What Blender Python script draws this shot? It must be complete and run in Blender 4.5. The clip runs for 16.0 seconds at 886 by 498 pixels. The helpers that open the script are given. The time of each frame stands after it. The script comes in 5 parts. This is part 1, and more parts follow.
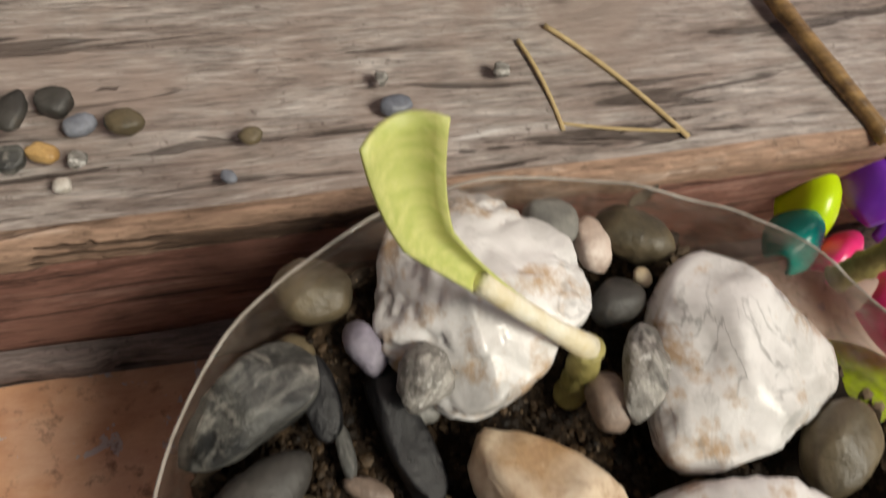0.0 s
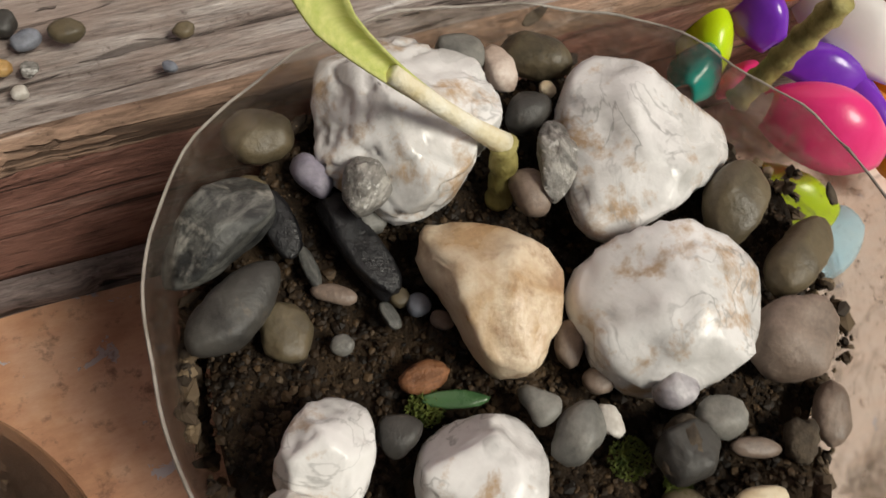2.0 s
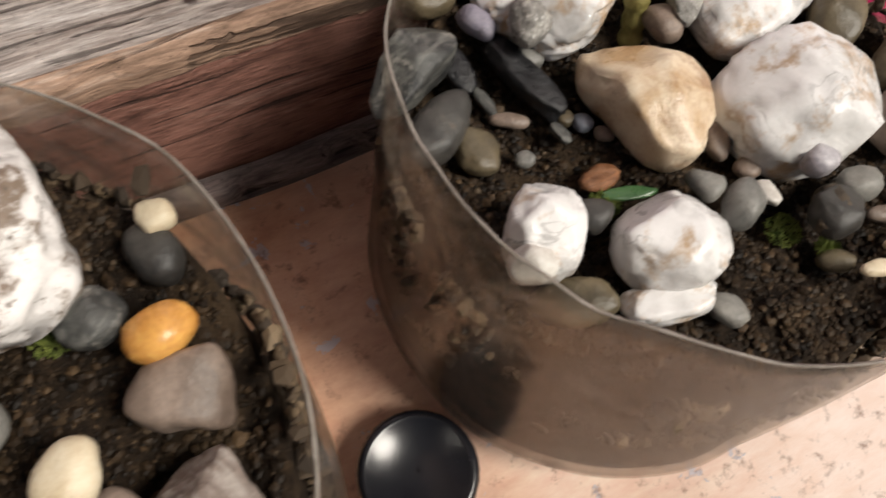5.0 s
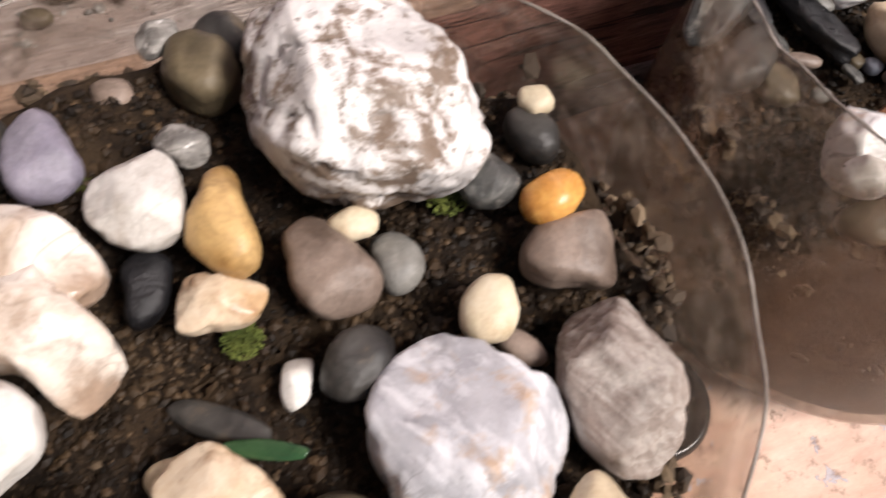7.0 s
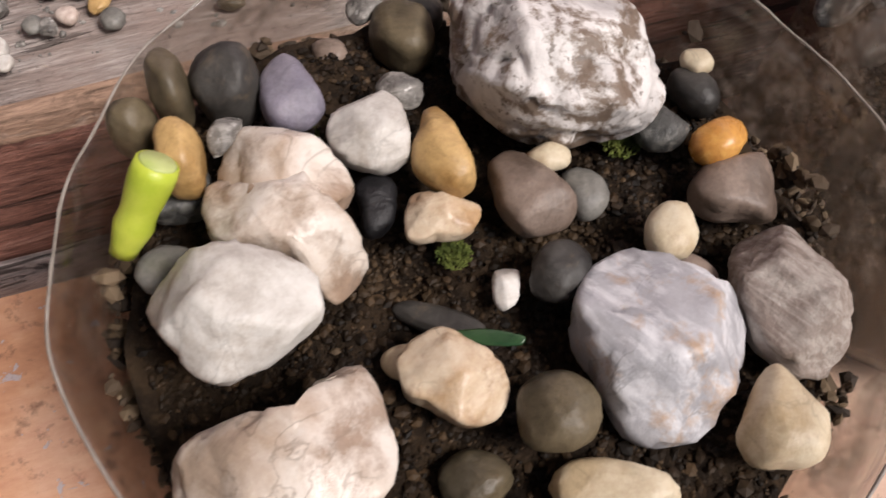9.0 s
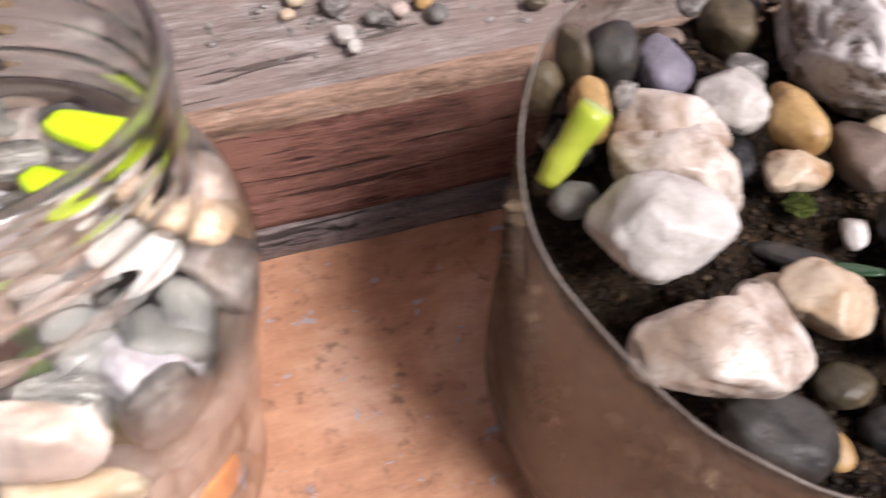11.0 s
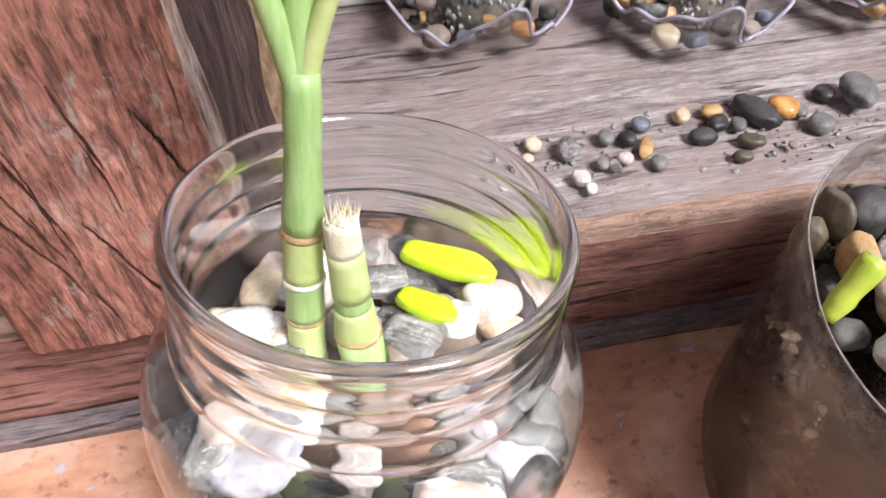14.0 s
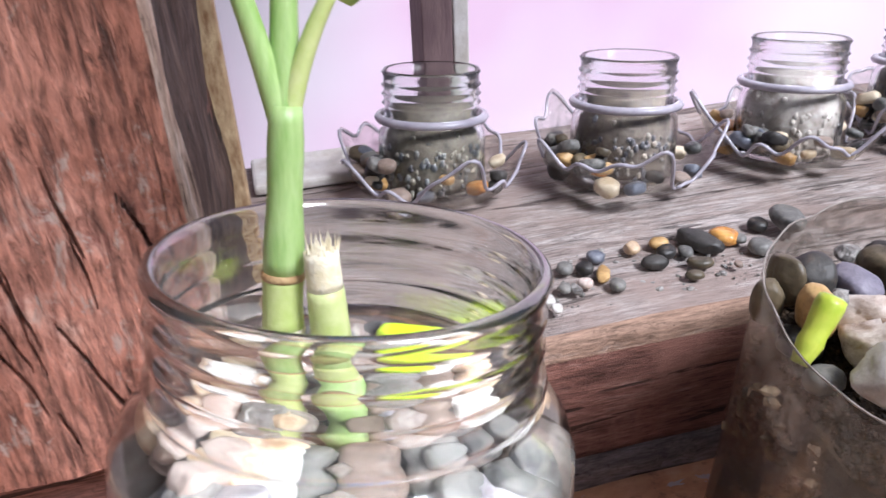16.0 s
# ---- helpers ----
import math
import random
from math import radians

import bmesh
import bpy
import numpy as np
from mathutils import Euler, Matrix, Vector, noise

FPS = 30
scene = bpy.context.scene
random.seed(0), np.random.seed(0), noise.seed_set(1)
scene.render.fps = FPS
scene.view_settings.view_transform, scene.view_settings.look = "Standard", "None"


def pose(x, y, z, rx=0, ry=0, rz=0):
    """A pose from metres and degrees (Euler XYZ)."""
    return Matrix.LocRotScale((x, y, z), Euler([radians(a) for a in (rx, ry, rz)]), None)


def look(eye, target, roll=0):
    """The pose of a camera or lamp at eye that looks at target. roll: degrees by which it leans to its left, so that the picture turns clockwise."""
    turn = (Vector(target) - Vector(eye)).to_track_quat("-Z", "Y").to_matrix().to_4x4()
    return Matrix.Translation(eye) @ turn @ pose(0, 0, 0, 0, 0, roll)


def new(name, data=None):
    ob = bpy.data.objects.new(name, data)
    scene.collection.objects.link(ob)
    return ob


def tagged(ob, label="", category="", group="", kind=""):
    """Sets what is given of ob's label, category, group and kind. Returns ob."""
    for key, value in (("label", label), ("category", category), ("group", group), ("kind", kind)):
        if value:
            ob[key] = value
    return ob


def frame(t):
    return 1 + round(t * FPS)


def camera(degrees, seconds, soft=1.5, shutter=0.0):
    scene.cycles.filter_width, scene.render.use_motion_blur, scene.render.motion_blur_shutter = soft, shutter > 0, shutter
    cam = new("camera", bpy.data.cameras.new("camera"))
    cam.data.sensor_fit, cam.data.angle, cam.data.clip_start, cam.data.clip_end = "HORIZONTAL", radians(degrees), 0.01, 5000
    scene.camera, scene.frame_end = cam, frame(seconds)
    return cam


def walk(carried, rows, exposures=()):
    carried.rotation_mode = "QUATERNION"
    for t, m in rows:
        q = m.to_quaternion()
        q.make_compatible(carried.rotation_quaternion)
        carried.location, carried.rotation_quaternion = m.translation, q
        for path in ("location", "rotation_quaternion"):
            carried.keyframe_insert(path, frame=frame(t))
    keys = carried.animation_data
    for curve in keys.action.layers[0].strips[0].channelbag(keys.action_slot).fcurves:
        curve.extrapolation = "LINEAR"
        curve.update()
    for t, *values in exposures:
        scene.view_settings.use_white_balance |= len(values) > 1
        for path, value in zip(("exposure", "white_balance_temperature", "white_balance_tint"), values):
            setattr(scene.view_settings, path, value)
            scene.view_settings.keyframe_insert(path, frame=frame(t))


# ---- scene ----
PATH = [
    (0, -0.0718, -0.0741, 0.2280, -33.34, -64.59, 22.65),
    (0.5, -0.0722, -0.0865, 0.2269, -34.91, -65.81, 21.85),
    (1, -0.0718, -0.0960, 0.2280, -35.27, -65.85, 19.61),
    (1.5, -0.0734, -0.1064, 0.2322, -36.12, -65.68, 18.02),
    (2, -0.0760, -0.1125, 0.2344, -38.84, -65.33, 18.34),
    (2.5, -0.0777, -0.1170, 0.2353, -39.85, -65.36, 17.75),
    (3, -0.0786, -0.1232, 0.2338, -41.17, -65.42, 17.21),
    (5.5, -0.1500, -0.1396, 0.2327, -37.53, -63.78, 10.87),
    (6, -0.1653, -0.1388, 0.2304, -35.59, -63.04, 8.92),
    (6.5, -0.1796, -0.1369, 0.2320, -32.32, -64.32, 8.71),
    (7, -0.1988, -0.1404, 0.2297, -30.48, -63.58, 9.15),
    (7.5, -0.2130, -0.1428, 0.2293, -28.21, -63.25, 8.00),
    (8, -0.2213, -0.1479, 0.2321, -25.69, -62.20, 6.01),
    (10.5, -0.2845, -0.1645, 0.2432, -19.67, -59.68, 2.56),
    (11, -0.3107, -0.1683, 0.2500, -13.48, -58.51, -1.13),
    (11.5, -0.3369, -0.1709, 0.2549, -7.69, -57.57, -2.79),
    (12, -0.3519, -0.1704, 0.2616, -7.65, -56.22, -2.34),
    (12.5, -0.3666, -0.1684, 0.2663, -7.17, -55.29, -2.12),
    (13, -0.3738, -0.1633, 0.2723, -8.31, -53.65, -1.76),
    (13.5, -0.3769, -0.1632, 0.2762, -8.20, -52.27, -2.31),
    (14, -0.3815, -0.1706, 0.2815, -9.14, -50.10, -2.06),
    (14.5, -0.3896, -0.1805, 0.2826, -9.80, -46.21, -2.47),
    (15, -0.3954, -0.1911, 0.2734, -10.79, -41.52, -2.93),
    (15.5, -0.3980, -0.2026, 0.2630, -12.59, -34.70, -2.61),
    (16, -0.3944, -0.2065, 0.2473, -14.05, -30.52, -2.42),
]
LENS = 60.55
EXPOSURES = ((0, -0.5, 6600, 5), (0.5, -1.0, 6500, 5), (1.0, -0.7, 6500, 5), (1.5, -0.6, 6500, 5), (3, -0.6, 6400, 5), (5.5, 0.05, 6400, 12), (6.0, 0.45, 6250, 16), (7.0, 0.15, 6250, 16), (8, -0.4, 6250, 14), (10.5, -0.1, 6050, 20), (12.5, 0.1, 5750, 18), (14.5, 0.35, 5500, 15), (15.5, 0.45, 5350, 14), (16, 0.25, 5350, 14))
# ---- camera ----
cam = camera(LENS, 16.0, soft=1.5, shutter=0.6)
# the sill slopes outward and a little along its length
SILL = Matrix.Rotation(radians(9), 4, "X") @ Matrix.Rotation(radians(-3), 4, "Y")


def eye(x, y, z, yaw, pitch, roll):
    """A camera pose from a place on the sill, the turn to the left, the tilt up and the roll."""
    ahead = Vector((-math.sin(radians(yaw)) * math.cos(radians(pitch)), math.cos(radians(yaw)) * math.cos(radians(pitch)), math.sin(radians(pitch))))
    return SILL @ look((x, y, z), Vector((x, y, z)) + ahead, roll)


walk(cam, [(row[0], eye(*row[1:])) for row in PATH], EXPOSURES)

# ---- light ----
SUN_EL, SUN_AZ = 46, 146
world = bpy.data.worlds.new("world")
scene.world = world
world.use_nodes = True
sky = world.node_tree.nodes.new("ShaderNodeTexSky")
sky.sky_type, sky.sun_disc = "NISHITA", False
sky.sun_elevation, sky.sun_rotation = radians(SUN_EL), radians(SUN_AZ)
sky.air_density, sky.dust_density = 1.0, 3.0
back = world.node_tree.nodes["Background"]
back.inputs[1].default_value = 0.027
world.node_tree.links.new(sky.outputs[0], back.inputs[0])
lamp = bpy.data.lights.new("sun", "SUN")
lamp.energy, lamp.angle, lamp.color = 4.8, radians(20), (1.0, 0.925, 0.82)
sun = new("sun", lamp)
az, el = radians(SUN_AZ), radians(SUN_EL)
sun.matrix_world = look((0, 0, 0), (-math.sin(az) * math.cos(el), -math.cos(az) * math.cos(el), -math.sin(el)))


# ---- materials ----
def tree(name):
    m = bpy.data.materials.new(name)
    m.use_nodes = True
    t = m.node_tree
    return m, t, t.nodes["Principled BSDF"]


def node(t, kind, **sockets):
    n = t.nodes.new("ShaderNode" + kind)
    for key, value in sockets.items():
        n.inputs[key.replace("_", " ")].default_value = value
    return n


def ramp(t, source, stops):
    n = t.nodes.new("ShaderNodeValToRGB")
    e = n.color_ramp.elements
    while len(e) < len(stops):
        e.new(0.5)
    for el_, (at, c) in zip(e, stops):
        el_.position, el_.color = at, (*c, 1) if len(c) == 3 else c
    t.links.new(source, n.inputs[0])
    return n.outputs[0]


def mixed(t, fac, a, b, mode="MIX"):
    n = t.nodes.new("ShaderNodeMix")
    n.data_type, n.blend_type = "RGBA", mode
    for sock, v in ((n.inputs[0], fac), (n.inputs[6], a), (n.inputs[7], b)):
        if isinstance(v, (int, float)):
            sock.default_value = v
        elif isinstance(v, tuple):
            sock.default_value = (*v, 1)
        else:
            t.links.new(v, sock)
    return n.outputs[2]


def coords(t, stretch=(1, 1, 1), shift=True):
    """Object coordinates in metres, stretched, and shifted for each object."""
    c = t.nodes.new("ShaderNodeTexCoord")
    m = t.nodes.new("ShaderNodeMapping")
    m.inputs["Scale"].default_value = stretch
    t.links.new(c.outputs["Object"], m.inputs["Vector"])
    if shift:
        o = t.nodes.new("ShaderNodeObjectInfo")
        s = t.nodes.new("ShaderNodeVectorMath")
        s.operation = "MULTIPLY"
        s.inputs[1].default_value = (3, 5, 7)
        t.links.new(o.outputs["Random"], s.inputs[0])
        t.links.new(s.outputs[0], m.inputs["Location"])
    return m.outputs[0]


def noisy(t, vec, scale, detail=4, rough=0.6, warp=0.0):
    n = node(t, "TexNoise", Scale=scale, Detail=detail, Roughness=rough, Distortion=warp)
    t.links.new(vec, n.inputs["Vector"])
    return n.outputs[0]


def bumped(t, p, height, strength, distance):
    b = node(t, "Bump", Strength=strength, Distance=distance)
    t.links.new(height, b.inputs["Height"])
    t.links.new(b.outputs[0], p.inputs["Normal"])


def stone_material(name, low, high, stain=None, much=0.5, scale=60, rough=0.45, bands=0.0, bump=0.4, grain=0.3, cover=(0.5, 0.7), speck=None, vein=0.35):
    """Worn stone: broad clouds of two tones, stains in patches, thin veins, fine grain."""
    m, t, p = tree(name)
    v = coords(t)
    broad = noisy(t, v, scale, 5, 0.55, 0.6)
    top = tuple(a + (b - a) * 0.3 for a, b in zip(low, high)) if bands else high
    col = ramp(t, broad, [(0.33, low), (0.58, top)])
    if bands:
        # bedding: uneven streaks along x
        streak = noisy(t, coords(t, (1, 7, 7)), bands * 0.45, 7, 0.65, 0.5)
        col = mixed(t, ramp(t, streak, [(0.46, (0, 0, 0)), (0.60, (0.85, 0.85, 0.85))]), col, high)
    if stain:
        mask = ramp(t, noisy(t, v, scale * 0.9 + 13, 8, 0.68, 0.25), [(cover[0], (0, 0, 0)), (cover[1], (much, much, much))])
        col = mixed(t, mask, col, stain)
    line = ramp(t, noisy(t, v, scale * 0.5 + 20, 4, 0.5, 1.2), [(0.475, (0, 0, 0)), (0.495, (vein, vein, vein)), (0.515, (0, 0, 0))])
    patch = ramp(t, noisy(t, v, scale * 0.5 + 8, 2, 0.5), [(0.46, (0, 0, 0)), (0.62, (1, 1, 1))])
    col = mixed(t, mixed(t, 1.0, line, patch, "MULTIPLY"), col, tuple(c * 0.5 for c in low))
    if speck:
        mask = ramp(t, noisy(t, v, 420, 3, 0.7), [(0.60, (0, 0, 0)), (0.68, (0.8, 0.8, 0.8))])
        col = mixed(t, mask, col, speck)
    fine = noisy(t, v, 900, 6, 0.7)
    col = mixed(t, grain, col, ramp(t, fine, [(0.30, (0.22, 0.21, 0.20)), (0.70, (0.76, 0.76, 0.75))]), "OVERLAY")
    t.links.new(col, p.inputs["Base Color"])
    t.links.new(ramp(t, broad, [(0.3, (rough - 0.12,) * 3), (0.7, (rough + 0.12,) * 3)]), p.inputs["Roughness"])
    h = mixed(t, 0.2, noisy(t, v, 240, 6, 0.6), fine)
    bumped(t, p, h, bump, 0.0015)
    return m


STONE = {
    "creamy": stone_material("cream_quartz", (0.50, 0.39, 0.30), (0.80, 0.74, 0.67), (0.30, 0.20, 0.135), 0.8, 60, 0.30, cover=(0.48, 0.62), bump=0.25, grain=0.2, vein=0.5),
    "bluish": stone_material("bluish_quartz", (0.36, 0.36, 0.39), (0.74, 0.74, 0.77), (0.48, 0.31, 0.18), 0.75, 80, 0.36, cover=(0.535, 0.65), bump=0.35, grain=0.15, bands=70, vein=0.7),
    "quartz": stone_material("quartz", (0.52, 0.51, 0.50), (0.82, 0.805, 0.80), (0.42, 0.26, 0.12), 0.8, 75, 0.28, cover=(0.53, 0.64), bump=0.2, grain=0.15, vein=0.7),
    "cream": stone_material("cream_stone", (0.50, 0.39, 0.24), (0.70, 0.61, 0.45), (0.36, 0.23, 0.10), 0.5, 90, bump=0.3, grain=0.25),
    "tan": stone_material("tan_stone", (0.50, 0.33, 0.18), (0.72, 0.60, 0.45), (0.30, 0.16, 0.08), 0.7, 80, 0.36, cover=(0.51, 0.64), bump=0.3, grain=0.25, vein=0.5),
    "slate": stone_material("slate", (0.020, 0.021, 0.022), (0.17, 0.168, 0.155), (0.40, 0.38, 0.34), 0.6, 110, 0.40, bands=95, bump=0.7, cover=(0.56, 0.66)),
    "dark": stone_material("dark_stone", (0.014, 0.013, 0.013), (0.058, 0.054, 0.049), (0.30, 0.22, 0.14), 0.4, 70, 0.5, cover=(0.58, 0.72)),
    "black": stone_material("charred_stone", (0.003, 0.003, 0.004), (0.014, 0.014, 0.016), None, 0, 120, 0.36, bump=0.8),
    "olive": stone_material("olive_stone", (0.055, 0.045, 0.028), (0.15, 0.118, 0.070), (0.07, 0.06, 0.045), 0.6, 60, 0.45, bump=0.4),
    "grey": stone_material("grey_stone", (0.075, 0.075, 0.072), (0.20, 0.195, 0.18), (0.38, 0.36, 0.32), 0.45, 80),
    "purple": stone_material("purple_grey_stone", (0.14, 0.13, 0.17), (0.25, 0.23, 0.29), (0.35, 0.33, 0.34), 0.3, 60, 0.5),
    "mica": stone_material("mica_schist", (0.14, 0.13, 0.12), (0.45, 0.43, 0.40), (0.04, 0.04, 0.04), 0.7, 160, 0.35, bands=120, bump=1.0, speck=(0.75, 0.74, 0.72)),
    "brown": stone_material("brown_stone", (0.13, 0.095, 0.075), (0.28, 0.215, 0.175), (0.11, 0.075, 0.055), 0.5, 70, 0.48, bump=0.4),
    "orange": stone_material("orange_stone", (0.42, 0.14, 0.025), (0.72, 0.38, 0.10), (0.24, 0.07, 0.015), 0.6, 90, 0.26, bump=0.2),
    "ochre": stone_material("ochre_stone", (0.34, 0.19, 0.06), (0.60, 0.40, 0.17), (0.17, 0.085, 0.03), 0.75, 80, 0.42, bump=0.3),
    "pink": stone_material("pinkish_stone", (0.42, 0.31, 0.25), (0.66, 0.56, 0.50), (0.28, 0.17, 0.12), 0.7, 60, 0.42, bump=0.35, grain=0.3, cover=(0.53, 0.68)),
    "pitted": stone_material("pitted_stone", (0.50, 0.48, 0.47), (0.82, 0.79, 0.77), (0.16, 0.105, 0.065), 0.92, 95, 0.42, cover=(0.505, 0.585), bump=0.5, grain=0.2, speck=(0.12, 0.09, 0.065), vein=0.6),
    "striped": stone_material("banded_stone", (0.22, 0.17, 0.145), (0.44, 0.395, 0.36), (0.62, 0.58, 0.53), 0.5, 60, 0.55, bands=150, bump=0.7, cover=(0.54, 0.66)),
    "blue": stone_material("blue_grey_stone", (0.09, 0.10, 0.13), (0.22, 0.235, 0.28), (0.30, 0.30, 0.31), 0.3, 90),
    "lilac": stone_material("lilac_stone", (0.28, 0.26, 0.29), (0.52, 0.50, 0.53), (0.22, 0.16, 0.11), 0.5, 120, 0.35),
    "bark": stone_material("bark_chip", (0.14, 0.055, 0.02), (0.28, 0.12, 0.05), (0.05, 0.02, 0.01), 0.6, 120, 0.6, bands=160, bump=1.0),
    "white": stone_material("chalky_stone", (0.50, 0.47, 0.43), (0.76, 0.74, 0.70), (0.38, 0.32, 0.26), 0.6, 80, 0.48, bump=0.35, grain=0.25, cover=(0.50, 0.66)),
    "clod": stone_material("soil_clod", (0.035, 0.025, 0.017), (0.11, 0.085, 0.06), None, 0, 200, 0.9, bump=1.0),
    "shard": stone_material("green_shard", (0.02, 0.06, 0.025), (0.06, 0.13, 0.05), None, 0, 60, 0.25, bump=0.1, grain=0.1),
}
LABEL = {
    "creamy": "cream-white waxy quartz stone with brown stains", "bluish": "bluish white layered quartz stone with tan edges",
    "quartz": "white quartz stone with grey and rusty veins", "cream": "cream-coloured smooth pebble", "tan": "tan and cream stone with brown veins",
    "slate": "grey streaked slate stone with sharp edges", "dark": "dark grey river stone", "black": "black charred stone", "olive": "olive-brown river pebble",
    "grey": "smooth grey pebble", "purple": "purple-grey smooth pebble", "mica": "glittering grey mica schist stone", "brown": "brown smooth river stone",
    "orange": "glossy orange pebble", "ochre": "ochre yellow pebble", "pink": "pinkish white smooth stone", "pitted": "large white stone with brown pits and stains",
    "striped": "brown-grey banded stone", "blue": "blue-grey smooth pebble", "lilac": "pale lilac crystalline stone", "bark": "reddish brown chip of bark",
    "white": "chalky white pebble", "clod": "dark brown clod of soil", "shard": "dark green glossy shard",
}


def wood(name, stops, grain, crack=0.6, paint=None, cover=(0.45, 0.6), along="x", bump=0.8, second=None):
    """Weathered wood: long grain, dark cracks, the rest of old paint."""
    m, t, p = tree(name)
    s = {"x": (1, 9, 9), "z": (9, 9, 1)}[along]
    v = coords(t, s, False)
    flat = coords(t, (1, 1, 1), False)
    streak = noisy(t, v, grain, 8, 0.7, 0.7)
    col = ramp(t, streak, stops)
    fine = noisy(t, v, grain * 6, 6, 0.7)
    col = mixed(t, 0.7, col, ramp(t, fine, [(0.32, (0.15, 0.15, 0.15)), (0.68, (0.85, 0.85, 0.85))]), "OVERLAY")
    pits = ramp(t, noisy(t, flat, 420, 4, 0.7), [(0.30, (0.55, 0.55, 0.55)), (0.40, (0, 0, 0))])
    col = mixed(t, pits, col, (0.05, 0.03, 0.025))
    patch = noisy(t, flat, 22, 8, 0.62, 0.4)
    if paint:
        col = mixed(t, ramp(t, patch, [(cover[0], (0, 0, 0)), (cover[1], (0.85, 0.85, 0.85))]), col, mixed(t, 0.4, paint, ramp(t, fine, [(0.3, (0.3, 0.3, 0.3)), (0.7, (0.7, 0.7, 0.7))]), "OVERLAY"))
    if second:
        spot = noisy(t, flat, 75, 7, 0.7, 0.8)
        col = mixed(t, ramp(t, spot, [(0.55, (0, 0, 0)), (0.64, (0.7, 0.7, 0.7))]), col, second)
    long = coords(t, {"x": (0.45, 6, 6), "z": (15, 15, 1.1)}[along], False)
    cut = ramp(t, noisy(t, long, grain * 1.5, 4, 0.6, 0.8), [(0.37, (1, 1, 1)), (0.405, (0, 0, 0))])
    col = mixed(t, mixed(t, 1.0, cut, (crack,) * 3, "MULTIPLY"), col, (0.018, 0.012, 0.010))
    t.links.new(col, p.inputs["Base Color"])
    p.inputs["Roughness"].default_value = 0.75
    p.inputs["Specular IOR Level"].default_value = 0.3
    h = mixed(t, 0.7, mixed(t, 0.5, streak, fine), cut, "SUBTRACT")
    bumped(t, p, h, bump, 0.002)
    return m


WOOD_TOP = wood("weathered_wood", [(0.28, (0.13, 0.098, 0.084)), (0.44, (0.29, 0.238, 0.215)), (0.58, (0.45, 0.40, 0.375)), (0.74, (0.66, 0.62, 0.60))], 18, 0.6, (0.37, 0.29, 0.255), (0.44, 0.60), bump=0.9)
WOOD_FRONT = wood("painted_board", [(0.30, (0.085, 0.040, 0.031)), (0.55, (0.32, 0.155, 0.12)), (0.78, (0.54, 0.36, 0.30))], 24, 0.75, (0.42, 0.215, 0.165), (0.5, 0.64), bump=1.0)
WOOD_EDGE = wood("worn_board_edge", [(0.30, (0.16, 0.10, 0.07)), (0.55, (0.38, 0.25, 0.18)), (0.78, (0.55, 0.46, 0.40))], 14, 0.6)


def post_material():
    """Old brick-red paint on split wood: short fibres, flaked pale and ochre patches, long thin cracks."""
    m, t, p = tree("post_paint")
    flat = coords(t, (1, 1, 1), False)
    fibre = noisy(t, coords(t, (4.5, 4.5, 1), False), 85, 8, 0.72, 0.5)
    blotch = noisy(t, flat, 24, 7, 0.65, 0.6)
    col = ramp(t, blotch, [(0.30, (0.14, 0.060, 0.046)), (0.44, (0.38, 0.160, 0.108)), (0.60, (0.53, 0.25, 0.18)), (0.74, (0.62, 0.39, 0.31))])
    col = mixed(t, 0.85, col, ramp(t, fibre, [(0.34, (0.08, 0.08, 0.08)), (0.50, (0.50, 0.50, 0.50)), (0.68, (0.86, 0.86, 0.86))]), "OVERLAY")
    dark = ramp(t, noisy(t, coords(t, (9, 9, 0.8), False), 32, 6, 0.65, 0.4), [(0.36, (0.75, 0.75, 0.75)), (0.47, (0, 0, 0))])
    col = mixed(t, dark, col, (0.095, 0.045, 0.034))
    pale = ramp(t, noisy(t, coords(t, (2.2, 2.2, 1), False), 40, 8, 0.7, 0.8), [(0.565, (0, 0, 0)), (0.63, (0.75, 0.75, 0.75))])
    col = mixed(t, pale, col, (0.52, 0.42, 0.36))
    ochre = ramp(t, noisy(t, coords(t, (1.6, 1.6, 1), False), 31, 6, 0.65), [(0.685, (0, 0, 0)), (0.72, (0.8, 0.8, 0.8))])
    col = mixed(t, ochre, col, (0.50, 0.27, 0.055))
    bare = ramp(t, noisy(t, coords(t, (3, 3, 1), False), 55, 7, 0.7, 0.6), [(0.30, (0.8, 0.8, 0.8)), (0.37, (0, 0, 0))])
    col = mixed(t, bare, col, (0.085, 0.045, 0.034))
    t.links.new(col, p.inputs["Base Color"])
    p.inputs["Roughness"].default_value = 0.72
    p.inputs["Specular IOR Level"].default_value = 0.3
    bumped(t, p, mixed(t, 0.5, mixed(t, 0.5, fibre, bare, "SUBTRACT"), dark, "SUBTRACT"), 1.0, 0.0025)
    return m


WOOD_POST = post_material()
# dark side wood of the post; also fills the dark gap left of it
WOOD_BARK = wood("dark_weathered_side_and_gap", [(0.32, (0.022, 0.014, 0.012)), (0.55, (0.10, 0.062, 0.048)), (0.8, (0.26, 0.19, 0.16))], 18, 0.8, (0.20, 0.095, 0.066), (0.58, 0.63), "z", 1.0)
WOOD_CORNER = wood("worn_post_corner", [(0.30, (0.16, 0.10, 0.08)), (0.5, (0.40, 0.28, 0.22)), (0.75, (0.62, 0.54, 0.49))], 20, 0.7, None, (0.5, 0.6), "z", 0.9)
WOOD_LIP = wood("grey_lip_wood", [(0.30, (0.09, 0.075, 0.075)), (0.55, (0.24, 0.19, 0.18)), (0.8, (0.42, 0.38, 0.37))], 16, 0.8)


